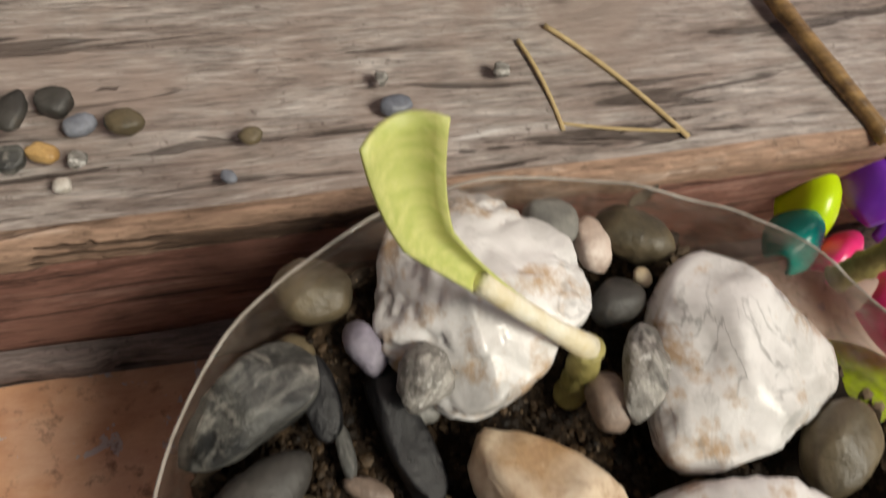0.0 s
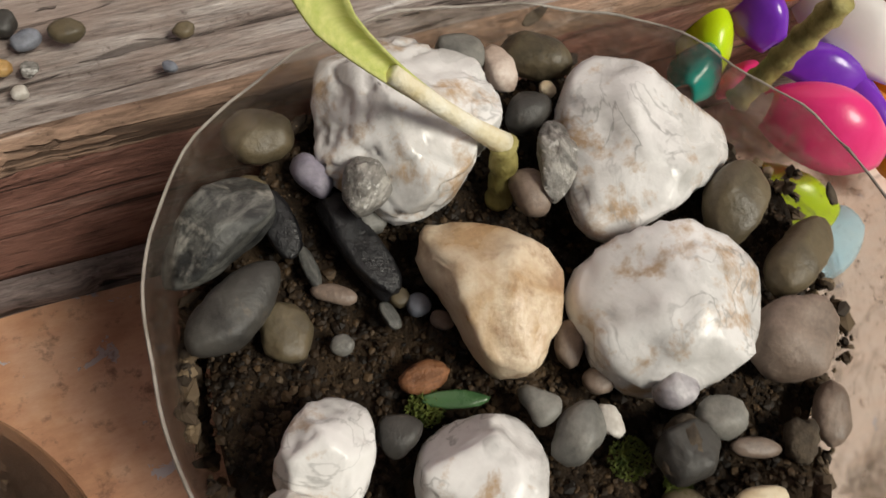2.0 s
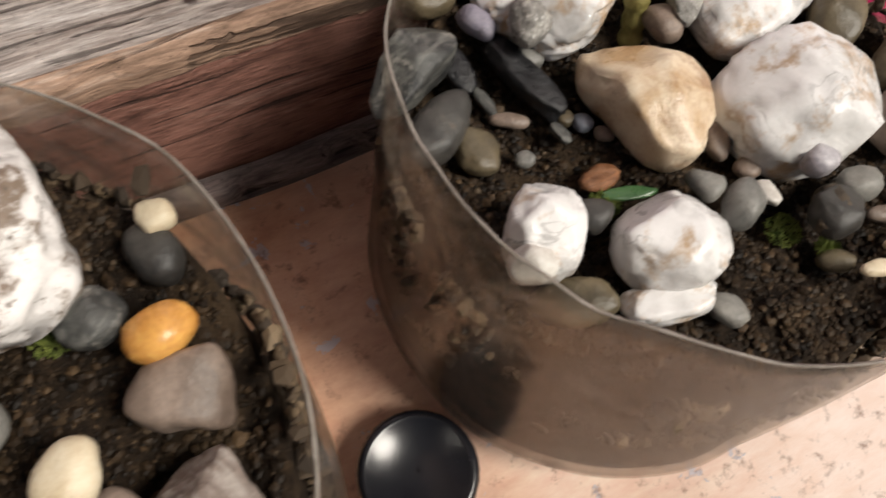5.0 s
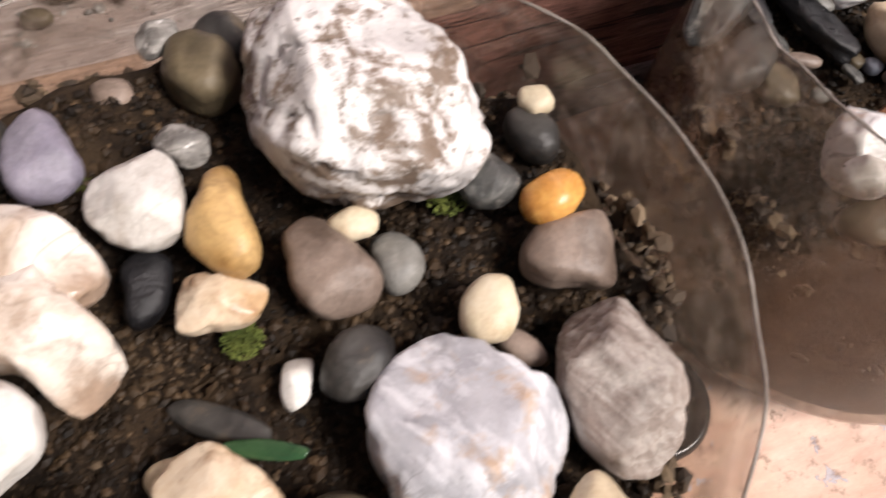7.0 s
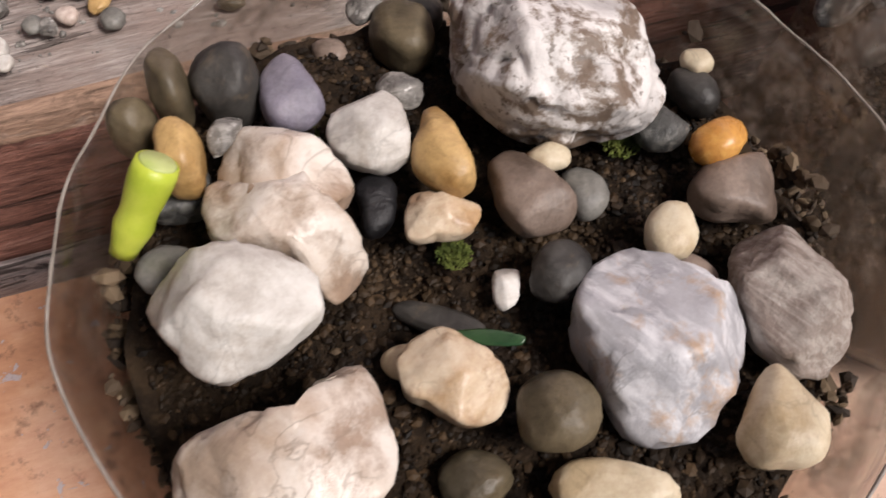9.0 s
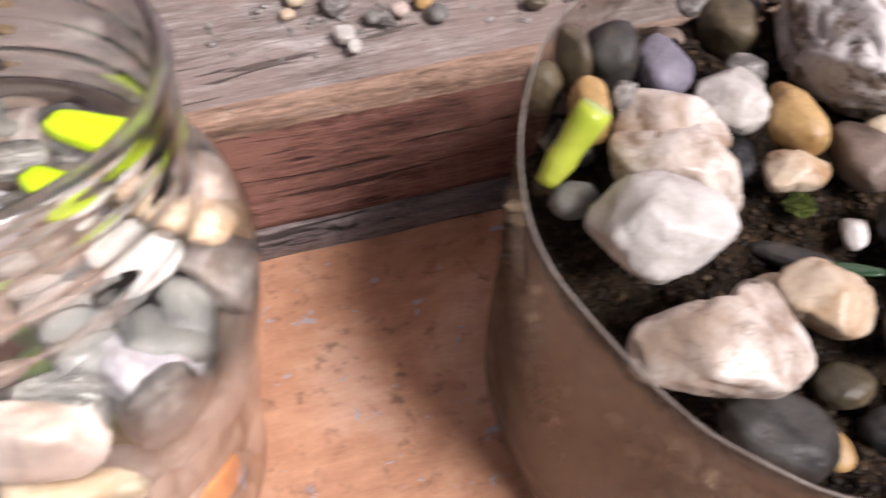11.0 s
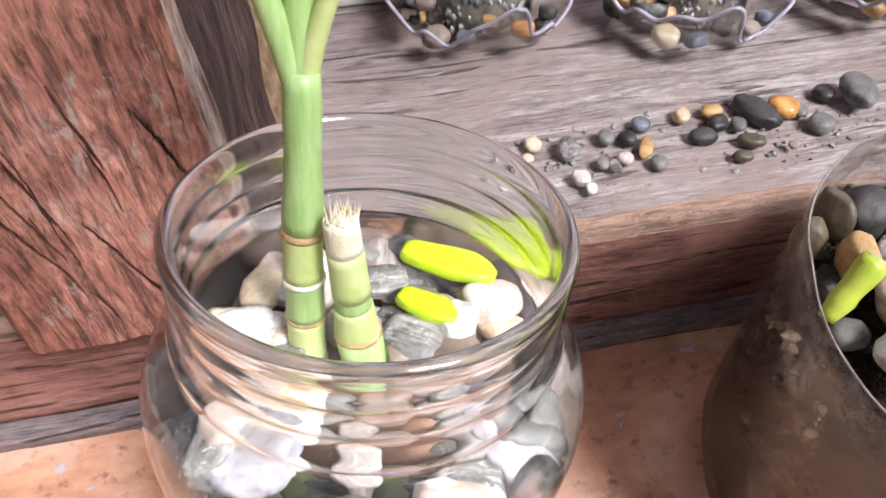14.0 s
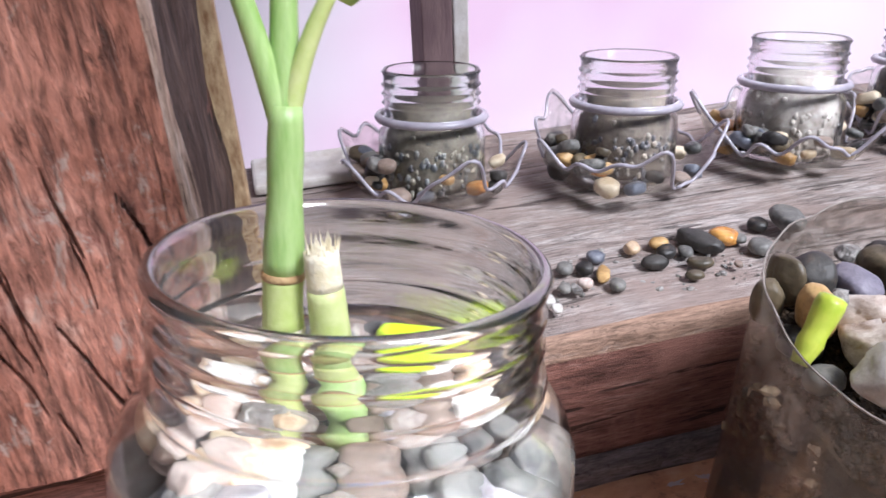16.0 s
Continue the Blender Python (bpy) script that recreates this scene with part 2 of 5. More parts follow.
def ledge_material():
    m, t, p = tree("orange_ledge_paint")
    v = coords(t, (1, 1, 1), False)
    broad = noisy(t, v, 18, 6, 0.65, 0.4)
    col = ramp(t, broad, [(0.3, (0.42, 0.20, 0.11)), (0.5, (0.60, 0.32, 0.19)), (0.7, (0.72, 0.46, 0.33))])
    # paler to the right: worn paint, plus the stronger light there put into colour
    sep = t.nodes.new("ShaderNodeSeparateXYZ")
    t.links.new(v, sep.inputs[0])
    add = node(t, "Math")
    add.operation = "MULTIPLY_ADD"
    add.inputs[1].default_value = 0.16
    t.links.new(noisy(t, v, 9, 5, 0.6), add.inputs[0])
    t.links.new(sep.outputs[0], add.inputs[2])
    worn = node(t, "MapRange")
    worn.inputs["From Min"].default_value, worn.inputs["From Max"].default_value = -0.06, 0.10
    t.links.new(add.outputs[0], worn.inputs["Value"])
    col = mixed(t, worn.outputs[0], col, (0.80, 0.64, 0.56))
    streak = noisy(t, coords(t, (1, 3, 1), False), 60, 8, 0.7)
    col = mixed(t, 0.45, col, ramp(t, streak, [(0.3, (0.3, 0.3, 0.3)), (0.7, (0.72, 0.72, 0.72))]), "OVERLAY")
    chip = ramp(t, noisy(t, v, 95, 6, 0.65, 0.5), [(0.63, (0, 0, 0)), (0.645, (0.9, 0.9, 0.9))])
    col = mixed(t, chip, col, (0.52, 0.48, 0.52))
    dirt = ramp(t, noisy(t, v, 130, 6, 0.7), [(0.55, (0, 0, 0)), (0.68, (0.75, 0.75, 0.75))])
    col = mixed(t, dirt, col, (0.17, 0.085, 0.055))
    t.links.new(col, p.inputs["Base Color"])
    p.inputs["Roughness"].default_value = 0.6
    bumped(t, p, mixed(t, 0.5, streak, chip), 0.5, 0.0012)
    return m


LEDGE = ledge_material()


def soil_material():
    m, t, p = tree("moist_soil")
    v = coords(t)
    col = ramp(t, noisy(t, v, 230, 6, 0.7), [(0.3, (0.006, 0.004, 0.003)), (0.55, (0.030, 0.019, 0.011)), (0.75, (0.10, 0.065, 0.036))])
    col = mixed(t, ramp(t, noisy(t, v, 45, 5, 0.6), [(0.50, (0, 0, 0)), (0.66, (0.6, 0.6, 0.6))]), col, (0.085, 0.055, 0.030))
    t.links.new(col, p.inputs["Base Color"])
    p.inputs["Roughness"].default_value = 0.7
    p.inputs["Specular IOR Level"].default_value = 0.2
    bumped(t, p, noisy(t, v, 500, 7, 0.7), 1.0, 0.002)
    return m


SOIL = soil_material()


def grit_material():
    m, t, p = tree("soil_grit")
    g = t.nodes.new("ShaderNodeNewGeometry")
    col = ramp(t, g.outputs["Random Per Island"], [(0.0, (0.006, 0.004, 0.0025)), (0.6, (0.018, 0.011, 0.006)), (0.86, (0.042, 0.026, 0.014)), (0.99, (0.08, 0.050, 0.026)), (1.0, (0.13, 0.10, 0.07))])
    col = mixed(t, ramp(t, noisy(t, coords(t), 45, 5, 0.6), [(0.50, (0, 0, 0)), (0.66, (0.6, 0.6, 0.6))]), col, (0.085, 0.055, 0.030))
    t.links.new(mixed(t, 0.5, col, ramp(t, noisy(t, coords(t), 700, 5, 0.7), [(0.3, (0.2, 0.2, 0.2)), (0.7, (0.8, 0.8, 0.8))]), "OVERLAY"), p.inputs["Base Color"])
    p.inputs["Roughness"].default_value = 0.6
    p.inputs["Specular IOR Level"].default_value = 0.2
    return m


GRIT = grit_material()


def film_material(name, dirt, clear, tint):
    """Thin clear plastic with dried mud on it."""
    m, t, p = tree(name)
    v = coords(t, (1, 1, 1), False)
    mud = noisy(t, v, 45, 8, 0.7, 0.8)
    col = mixed(t, ramp(t, noisy(t, v, 350, 5, 0.7), [(0.4, (0, 0, 0)), (0.65, (1, 1, 1))]), (0.13, 0.09, 0.055), tint)
    t.links.new(col, p.inputs["Base Color"])
    p.inputs["Roughness"].default_value = 0.3
    thin = node(t, "BsdfTransparent", Color=(0.95, 0.94, 0.92, 1))
    part_ = ramp(t, mud, [(0.50, (clear,) * 3), (0.70, (dirt,) * 3)])
    dust = ramp(t, noisy(t, v, 900, 2, 0.5), [(0.66, (0, 0, 0)), (0.72, (0.6, 0.6, 0.6))])
    part_ = mixed(t, 1.0, part_, dust, "LIGHTEN")
    glow = node(t, "BsdfTranslucent")
    t.links.new(col, glow.inputs[0])
    both = node(t, "MixShader", Fac=0.55)
    t.links.new(p.outputs[0], both.inputs[1])
    t.links.new(glow.outputs[0], both.inputs[2])
    mix = node(t, "MixShader")
    t.links.new(part_, mix.inputs[0])
    t.links.new(thin.outputs[0], mix.inputs[1])
    t.links.new(both.outputs[0], mix.inputs[2])
    gloss = node(t, "BsdfGlossy", Roughness=0.18)
    fres = node(t, "LayerWeight", Blend=0.5)
    over = node(t, "MixShader")
    t.links.new(ramp(t, fres.outputs["Facing"], [(0.3, (0.03, 0.03, 0.03)), (1.0, (0.20, 0.20, 0.20))]), over.inputs[0])
    t.links.new(mix.outputs[0], over.inputs[1])
    t.links.new(gloss.outputs[0], over.inputs[2])
    bump = node(t, "Bump", Strength=0.35, Distance=0.002)
    t.links.new(noisy(t, v, 70, 5, 0.6), bump.inputs["Height"])
    for n in (gloss, fres, p):
        t.links.new(bump.outputs[0], n.inputs["Normal"])
    t.links.new(over.outputs[0], t.nodes["Material Output"].inputs[0])
    return m


FILM = film_material("muddy_clear_plastic", 0.60, 0.12, (0.42, 0.35, 0.295))
FILM_CLEAN = film_material("clear_plastic", 0.35, 0.06, (0.6, 0.58, 0.58))


def glass_material(name, ior, colour, rough=0.0, shine=0.0):
    m, t, p = tree(name)
    p.inputs["Base Color"].default_value = (*colour, 1)
    p.inputs["Transmission Weight"].default_value = 1.0
    p.inputs["IOR"].default_value = ior
    p.inputs["Roughness"].default_value = rough
    if shine:
        gloss = node(t, "BsdfGlossy", Roughness=0.12)
        edge = node(t, "LayerWeight", Blend=0.5)
        over = node(t, "MixShader")
        t.links.new(ramp(t, edge.outputs["Facing"], [(0.25, (0.06, 0.06, 0.06)), (0.95, (shine, shine, shine))]), over.inputs[0])
        t.links.new(p.outputs[0], over.inputs[1])
        t.links.new(gloss.outputs[0], over.inputs[2])
        t.links.new(over.outputs[0], t.nodes["Material Output"].inputs[0])
    return m


GLASS = glass_material("jar_glass", 1.27, (0.98, 0.985, 0.98), 0.0, 0.75)
GLASS_GREEN = glass_material("greenish_glass", 1.2, (0.93, 0.97, 0.95), 0.12)
GLASS_SMALL = glass_material("cloudy_glass", 1.2, (0.96, 0.96, 0.97), 0.14)
WATER = glass_material("water", 1.33, (0.94, 0.96, 0.94))


def plain(name, low, high, scale=80, rough=0.4, bump=0.15, sub=0.0, along=(1, 1, 1)):
    m, t, p = tree(name)
    v = coords(t, along)
    n = noisy(t, v, scale, 6, 0.6)
    t.links.new(ramp(t, n, [(0.3, low), (0.7, high)]), p.inputs["Base Color"])
    p.inputs["Roughness"].default_value = rough
    if sub:
        p.inputs["Subsurface Weight"].default_value = sub
        p.inputs["Subsurface Radius"].default_value = (0.004, 0.004, 0.002)
        p.inputs["Subsurface Scale"].default_value = 0.5
    bumped(t, p, noisy(t, v, scale * 5, 5, 0.6), bump, 0.0008)
    return m


STEM = plain("green_stem", (0.26, 0.42, 0.11), (0.44, 0.58, 0.24), 60, 0.4, 0.2, 0.15, (6, 6, 1))
STEM_PALE = plain("pale_green_stem", (0.42, 0.52, 0.14), (0.62, 0.66, 0.32), 90, 0.45, 0.2, 0.15)
STEM_CUT = plain("dry_cut_stem", (0.70, 0.60, 0.36), (0.90, 0.87, 0.74), 200, 0.7, 0.6)
NODE_RING = plain("brown_node_ring", (0.30, 0.16, 0.06), (0.55, 0.40, 0.20), 300, 0.7, 0.6)
LEAF = plain("leaf_green", (0.22, 0.34, 0.06), (0.40, 0.50, 0.14), 50, 0.4, 0.2, 0.1, (1, 12, 12))
LEAF_DRY = plain("pale_leaf", (0.42, 0.48, 0.13), (0.64, 0.64, 0.25), 50, 0.45, 0.2, 0.1, (1, 12, 12))
MOSS = plain("moss", (0.06, 0.10, 0.015), (0.26, 0.30, 0.06), 400, 0.8, 0.8)
STUMP = plain("yellow_green_stump", (0.44, 0.56, 0.04), (0.66, 0.72, 0.10), 120, 0.35, 0.2, 0.15)
ROOT = plain("dry_root", (0.42, 0.30, 0.14), (0.66, 0.52, 0.28), 200, 0.8, 0.5)
BLACK_CAP = plain("black_plastic", (0.006, 0.006, 0.008), (0.014, 0.014, 0.018), 60, 0.25, 0.05)
BAMBOO = plain("brown_stick", (0.07, 0.035, 0.015), (0.42, 0.26, 0.10), 40, 0.35, 0.3, 0.0, (1, 8, 8))
GREEN_ROD = plain("mossy_stem", (0.12, 0.10, 0.02), (0.50, 0.44, 0.16), 130, 0.6, 0.8)
FLOWER = {
    "lime": plain("lime_plastic", (0.50, 0.72, 0.0), (0.62, 0.82, 0.01), 50, 0.3),
    "purple": plain("purple_plastic", (0.13, 0.02, 0.42), (0.22, 0.04, 0.56), 50, 0.25),
    "teal": plain("teal_plastic", (0.0, 0.22, 0.20), (0.0, 0.34, 0.29), 50, 0.25),
    "pink": plain("pink_plastic", (0.75, 0.02, 0.16), (0.88, 0.05, 0.26), 50, 0.3),
    "orange": plain("orange_plastic", (0.62, 0.17, 0.01), (0.80, 0.30, 0.02), 50, 0.35),
    "blue": plain("blue_plastic", (0.02, 0.20, 0.62), (0.04, 0.30, 0.75), 50, 0.3),
    "sky": plain("pale_blue_plastic", (0.42, 0.68, 0.85), (0.60, 0.80, 0.90), 50, 0.3),
    "white": plain("white_plastic", (0.74, 0.70, 0.68), (0.86, 0.84, 0.82), 30, 0.4),
}
# pink backdrop beyond the window; a faint glow is added to keep it bright
WALL, wt, wp = tree("pink_glow_backdrop")
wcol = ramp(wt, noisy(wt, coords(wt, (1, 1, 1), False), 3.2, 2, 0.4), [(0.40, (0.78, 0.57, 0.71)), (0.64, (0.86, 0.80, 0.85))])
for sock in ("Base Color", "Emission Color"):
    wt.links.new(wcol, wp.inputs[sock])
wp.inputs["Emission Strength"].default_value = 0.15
MULLION = plain("mauve_frame_paint", (0.16, 0.10, 0.11), (0.28, 0.19, 0.19), 30, 0.7, 0.5, 0, (6, 6, 1))
WHITE_PAINT = plain("white_frame_paint", (0.55, 0.50, 0.44), (0.80, 0.78, 0.76), 60, 0.7, 0.6)


# ---- builders ----
def mesh_of(name, verts, faces, material, smooth=True):
    d = bpy.data.meshes.new(name)
    d.from_pydata([tuple(v) for v in verts], [], [tuple(f) for f in faces])
    for m in material if isinstance(material, (list, tuple)) else [material]:
        d.materials.append(m)
    if smooth:
        d.polygons.foreach_set("use_smooth", [True] * len(d.polygons))
    d.update()
    return d


def part(name, data, parent, label="", m=None):
    ob = new(name, data)
    ob.parent = parent
    if m is not None:
        ob.matrix_basis = m
    if label:
        ob["label"] = label
    return ob


def thing(name, label, category, m, group="", kind=""):
    ob = new(name)
    ob.empty_display_size = 0.01
    ob.matrix_basis = m
    return tagged(ob, label, category, group, kind)


def lathe(profile, n=96, wobble=None):
    """Vertices and faces of a surface of revolution round z; profile rows are radius, height. wobble(angle, height) scales the radius."""
    verts, faces = [], []
    for r, z in profile:
        for i in range(n):
            a = 2 * math.pi * i / n
            k = wobble(a, z) if wobble else 1.0
            verts.append((r * k * math.cos(a), r * k * math.sin(a), z))
    for j in range(len(profile) - 1):
        for i in range(n):
            faces.append((j * n + i, j * n + (i + 1) % n, (j + 1) * n + (i + 1) % n, (j + 1) * n + i))
    return verts, faces


def tube(points, radii, n=14, cap=True):
    """Vertices and faces of a round tube along points."""
    verts, faces = [], []
    pts = [Vector(p) for p in points]
    side = Vector((1, 0.2, 0.1))
    for i, p in enumerate(pts):
        d = (pts[min(i + 1, len(pts) - 1)] - pts[max(i - 1, 0)]).normalized()
        u = side - d * side.dot(d)
        u.normalize()
        w = d.cross(u)
        r = radii[i] if isinstance(radii, (list, tuple)) else radii
        for k in range(n):
            a = 2 * math.pi * k / n
            verts.append(p + (u * math.cos(a) + w * math.sin(a)) * r)
    for i in range(len(pts) - 1):
        for k in range(n):
            faces.append((i * n + k, i * n + (k + 1) % n, (i + 1) * n + (k + 1) % n, (i + 1) * n + k))
    if cap:
        faces.append(tuple(range(n))[::-1])
        faces.append(tuple((len(pts) - 1) * n + k for k in range(n)))
    return verts, faces


def curve_points(a, b, c, n=12):
    """Points of a bent line from a to c, drawn towards b."""
    a, b, c = Vector(a), Vector(b), Vector(c)
    return [a * (1 - t) ** 2 + b * 2 * t * (1 - t) + c * t * t for t in (i / (n - 1) for i in range(n))]


def ball(level):
    bm = bmesh.new()
    bmesh.ops.create_icosphere(bm, subdivisions=level, radius=1)
    v = np.array([x.co[:] for x in bm.verts])
    f = [[x.index for x in face.verts] for face in bm.faces]
    bm.free()
    return v, f


BALL = {k: ball(k) for k in (1, 2, 3, 4, 5)}


def stone_shape(size, seed, taper=0.0, box=0.0, level=4, rough=1.0, reach=(), crease=0.0):
    """A worn stone: an ellipsoid that is drawn to a point by taper, squared by box, cut by a few facets and roughened.
    reach: how far it spreads in plan, in hundredths of its size, at even turns from the x axis."""
    rnd = random.Random(seed)
    v = BALL[level][0].copy()
    power = 2 + 3.0 * box + (0.8 if crease else 0.0)
    if reach:
        a = np.arctan2(v[:, 1], v[:, 0])
        turns = np.linspace(0, 2 * math.pi, 181)[:-1]
        k = np.interp(turns, np.linspace(0, 2 * math.pi, len(reach) + 1), np.array((*reach, reach[0])) / 100)
        k = sum(np.roll(k, j) * w for j, w in ((-3, 0.15), (0, 0.70), (3, 0.15)))
        k = np.interp(a % (2 * math.pi), np.append(turns, 2 * math.pi), np.append(k, k[0]))
        v /= (np.abs(np.hypot(v[:, 0], v[:, 1])) ** power + np.abs(v[:, 2]) ** power)[:, None] ** (1 / power)
        v[:, :2] *= k[:, None]
    else:
        v /= (np.abs(v) ** power).sum(1, keepdims=True) ** (1 / power)
        if box:
            v *= 0.95
    spin = rnd.uniform(0, 6.28)
    cuts = (7 if crease else 3) if reach else 7 + int(9 * box)
    for i in range(cuts):
        if reach:
            # broad flats round the shoulder, and one on top
            way, tilt = spin + 2 * math.pi * (i + rnd.uniform(-0.3, 0.3)) / (cuts - 1), radians(rnd.uniform(28, 62)) if i else radians(12)
            n = np.array([math.cos(way) * math.sin(tilt), math.sin(way) * math.sin(tilt), math.cos(tilt)])
            d = rnd.uniform(0.64, 0.86) if crease else rnd.uniform(0.78, 0.92)
        else:
            n = np.array([rnd.gauss(0, 1), rnd.gauss(0, 1), rnd.gauss(0, 0.7)])
            n /= np.linalg.norm(n)
            d = rnd.uniform(0.80, 0.97)
        over = np.maximum(v @ n - d, 0)
        v -= ((0.98 if crease else 0.6) * over)[:, None] * n
    if not reach:
        v[:, 2] = np.tanh(v[:, 2] * 1.25) * 0.95
    v[:, 1] *= 1 - taper * v[:, 0]
    v[:, 2] *= 1 - 0.5 * taper * v[:, 0]
    off = Vector((rnd.uniform(-50, 50), rnd.uniform(-50, 50), rnd.uniform(-50, 50)))
    calm = 0.5 if reach else 1.0
    for i, p in enumerate(v):
        q = Vector(p)
        k = 1 + rough * (calm * 0.10 * noise.noise(q * 1.3 + off) + 0.055 * calm * noise.noise(q * 3.1 + off) + calm * (0.024 * noise.noise(q * 7 + off) - 0.03 * abs(noise.noise(q * 4.3 - off))))
        if crease:
            c = abs(noise.noise(q * 1.7 - off) + 0.3 * noise.noise(q * 5 + off))
            k -= crease * max(0.0, 1 - c / 0.16) ** 2
            k += 0.4 * crease * abs(noise.noise(q * 2.6 + off))
        v[i] = p * k
    return v * np.array(size)


SPOT = {"P1": ("on planter soil", "stones in the first planter"), "P2": ("in the pebble planter", "stones in the second planter"),
        "B": ("on the sill board", "pebbles on the sill")}


CREASE = {"quartz": 0.09, "creamy": 0.07, "bluish": 0.09, "pitted": 0.10, "tan": 0.05, "mica": 0.12, "slate": 0.03, "striped": 0.10, "white": 0.05, "clod": 0.2}


def stone(where, kind, place, size, turn, seed, taper=0.0, box=0.0, reach=()):
    rnd = random.Random(seed)
    big = max(size)
    level = 5 if big > 0.02 else 4 if big > 0.006 else 3
    rough = {"pitted": 1.2, "quartz": 1.0, "mica": 2.0, "slate": 0.8, "striped": 1.1, "clod": 2.6, "bark": 1.8}.get(kind, 1.0)
    data = mesh_of("stone", stone_shape(size, seed, taper, box, level, rough, reach, CREASE.get(kind, 0.0)), BALL[level][1], STONE[kind])
    name = {"bark": "bark_chip", "clod": "soil_clod", "shard": "leaf_shard"}.get(kind, "pebble" if big < 0.012 else "stone")
    ob = new(name, data)
    tip = 0 if where == "B" else 4 if reach else 12
    ob.matrix_basis = SILL @ pose(*place, rnd.uniform(-tip, tip), rnd.uniform(-tip, tip), turn)
    tagged(ob, LABEL[kind] + " " + SPOT[where][0], name.replace("_", " "), SPOT[where][1])
    return ob


def grit(name, label, centre, rx, ry, level_at, count, small, large, seed, material=None):
    """Small crumbs of soil and gravel, too many to count, in one mesh."""
    rnd = random.Random(seed)
    bv, bf = BALL[1]
    verts, faces = [], []
    for i in range(count):
        r, a = math.sqrt(rnd.random()), rnd.uniform(0, 2 * math.pi)
        x, y = centre[0] + rx * r * math.cos(a), centre[1] + ry * r * math.sin(a)
        s = small + (large - small) * rnd.random() ** 4
        k = np.array([s * rnd.uniform(0.7, 1.3), s * rnd.uniform(0.7, 1.3), s * rnd.uniform(0.5, 0.9)])
        turn = rnd.uniform(0, 6.28)
        c, w = math.cos(turn), math.sin(turn)
        b = bv * (1 + 0.25 * np.array([rnd.uniform(-1, 1) for _ in bv]))[:, None] * k
        base = len(verts)
        z = level_at(x, y) + s * 0.3
        verts.extend((x + c * p[0] - w * p[1], y + w * p[0] + c * p[1], z + p[2]) for p in b)
        faces.extend(tuple(base + q for q in f) for f in bf)
    ob = new(name, mesh_of(name, verts, faces, material or GRIT, False))
    ob.matrix_basis = SILL.copy()
    return tagged(ob, label, "gravel", kind="stuff")


# ---- structure ----
BEAM_H = 0.0735


def board(name, x0, x1, y0, y1, z0, z1, materials, label, wear=0.004, nx=260, rows=26, seed=1.0):
    """A worn board along x: rounded, chipped front edge, uneven faces. Slots: top, front, edge."""
    ring = []
    r = 0.005
    depth = y1 - y0
    for i in range(rows):
        ring.append((y1 - (depth - r) * i / (rows - 1), z1, 0))
    for i in range(1, 5):
        a = math.pi / 2 * i / 5
        ring.append((y0 + r - r * math.sin(a), z1 - r + r * math.cos(a), 2))
    for i in range(14):
        ring.append((y0, z1 - r - (z1 - r - z0) * i / 13, 2 if i < 2 else 1))
    n = len(ring)
    verts, faces, slots = [], [], []
    for j in range(nx + 1):
        x = x0 + (x1 - x0) * j / nx
        for y, z, s in ring:
            g = noise.noise(Vector((x * 12, y * 90, z * 90 + seed)))
            h = noise.noise(Vector((x * 25 + seed, y * 25, z * 25)))
            e = noise.noise(Vector((x * 60, seed, 3))) + 0.5 * noise.noise(Vector((x * 170, seed, 9)))
            dz = (0.0007 * g + 0.0008 * h) if s == 0 else -wear * 0.5 * max(e, 0) if s == 2 else 0
            dy = (0.0008 * g + 0.001 * h) if s == 1 else wear * 0.5 * max(e, -0.2) if s == 2 else 0
            verts.append((x, y + dy, z + dz))
    verts_n = len(verts)
    for j in range(nx):
        for i in range(n - 1):
            faces.append((j * n + i, j * n + i + 1, (j + 1) * n + i + 1, (j + 1) * n + i))
            slots.append(max(ring[i][2], ring[i + 1][2]) if 0 in (ring[i][2], ring[i + 1][2]) else ring[i + 1][2])
    # closing faces: back, bottom, ends
    back = [j * n for j in range(nx + 1)]
    base = len(verts)
    verts += [(x0, y1, z0), (x1, y1, z0)]
    faces.append((base, *back, base + 1))
    low = [j * n + n - 1 for j in range(nx + 1)]
    faces.append((base, base + 1, *low[::-1]))
    faces.append((base, *range(n - 1, -1, -1)))
    faces.append((base + 1, *range(nx * n, nx * n + n)))
    slots += [1, 1, 1, 1]
    d = mesh_of(name, verts, faces, materials)
    d.polygons.foreach_set("material_index", slots)
    ob = new(name, d)
    ob.matrix_basis = SILL.copy()
    return tagged(ob, label, "board", kind="structure")


board("sill_board", -0.95, 0.75, 0.0, 0.20, 0.010, BEAM_H, [WOOD_TOP, WOOD_FRONT, WOOD_EDGE], "weathered wooden window sill board with worn brown paint", 0.005, 420, 40, 2.0)
board("lip_board", -0.95, 0.75, -0.007, 0.15, -0.03, 0.0105, [WOOD_LIP, WOOD_LIP, WOOD_LIP], "grey cracked wooden strip under the sill board", 0.008, 260, 8, 7.0)


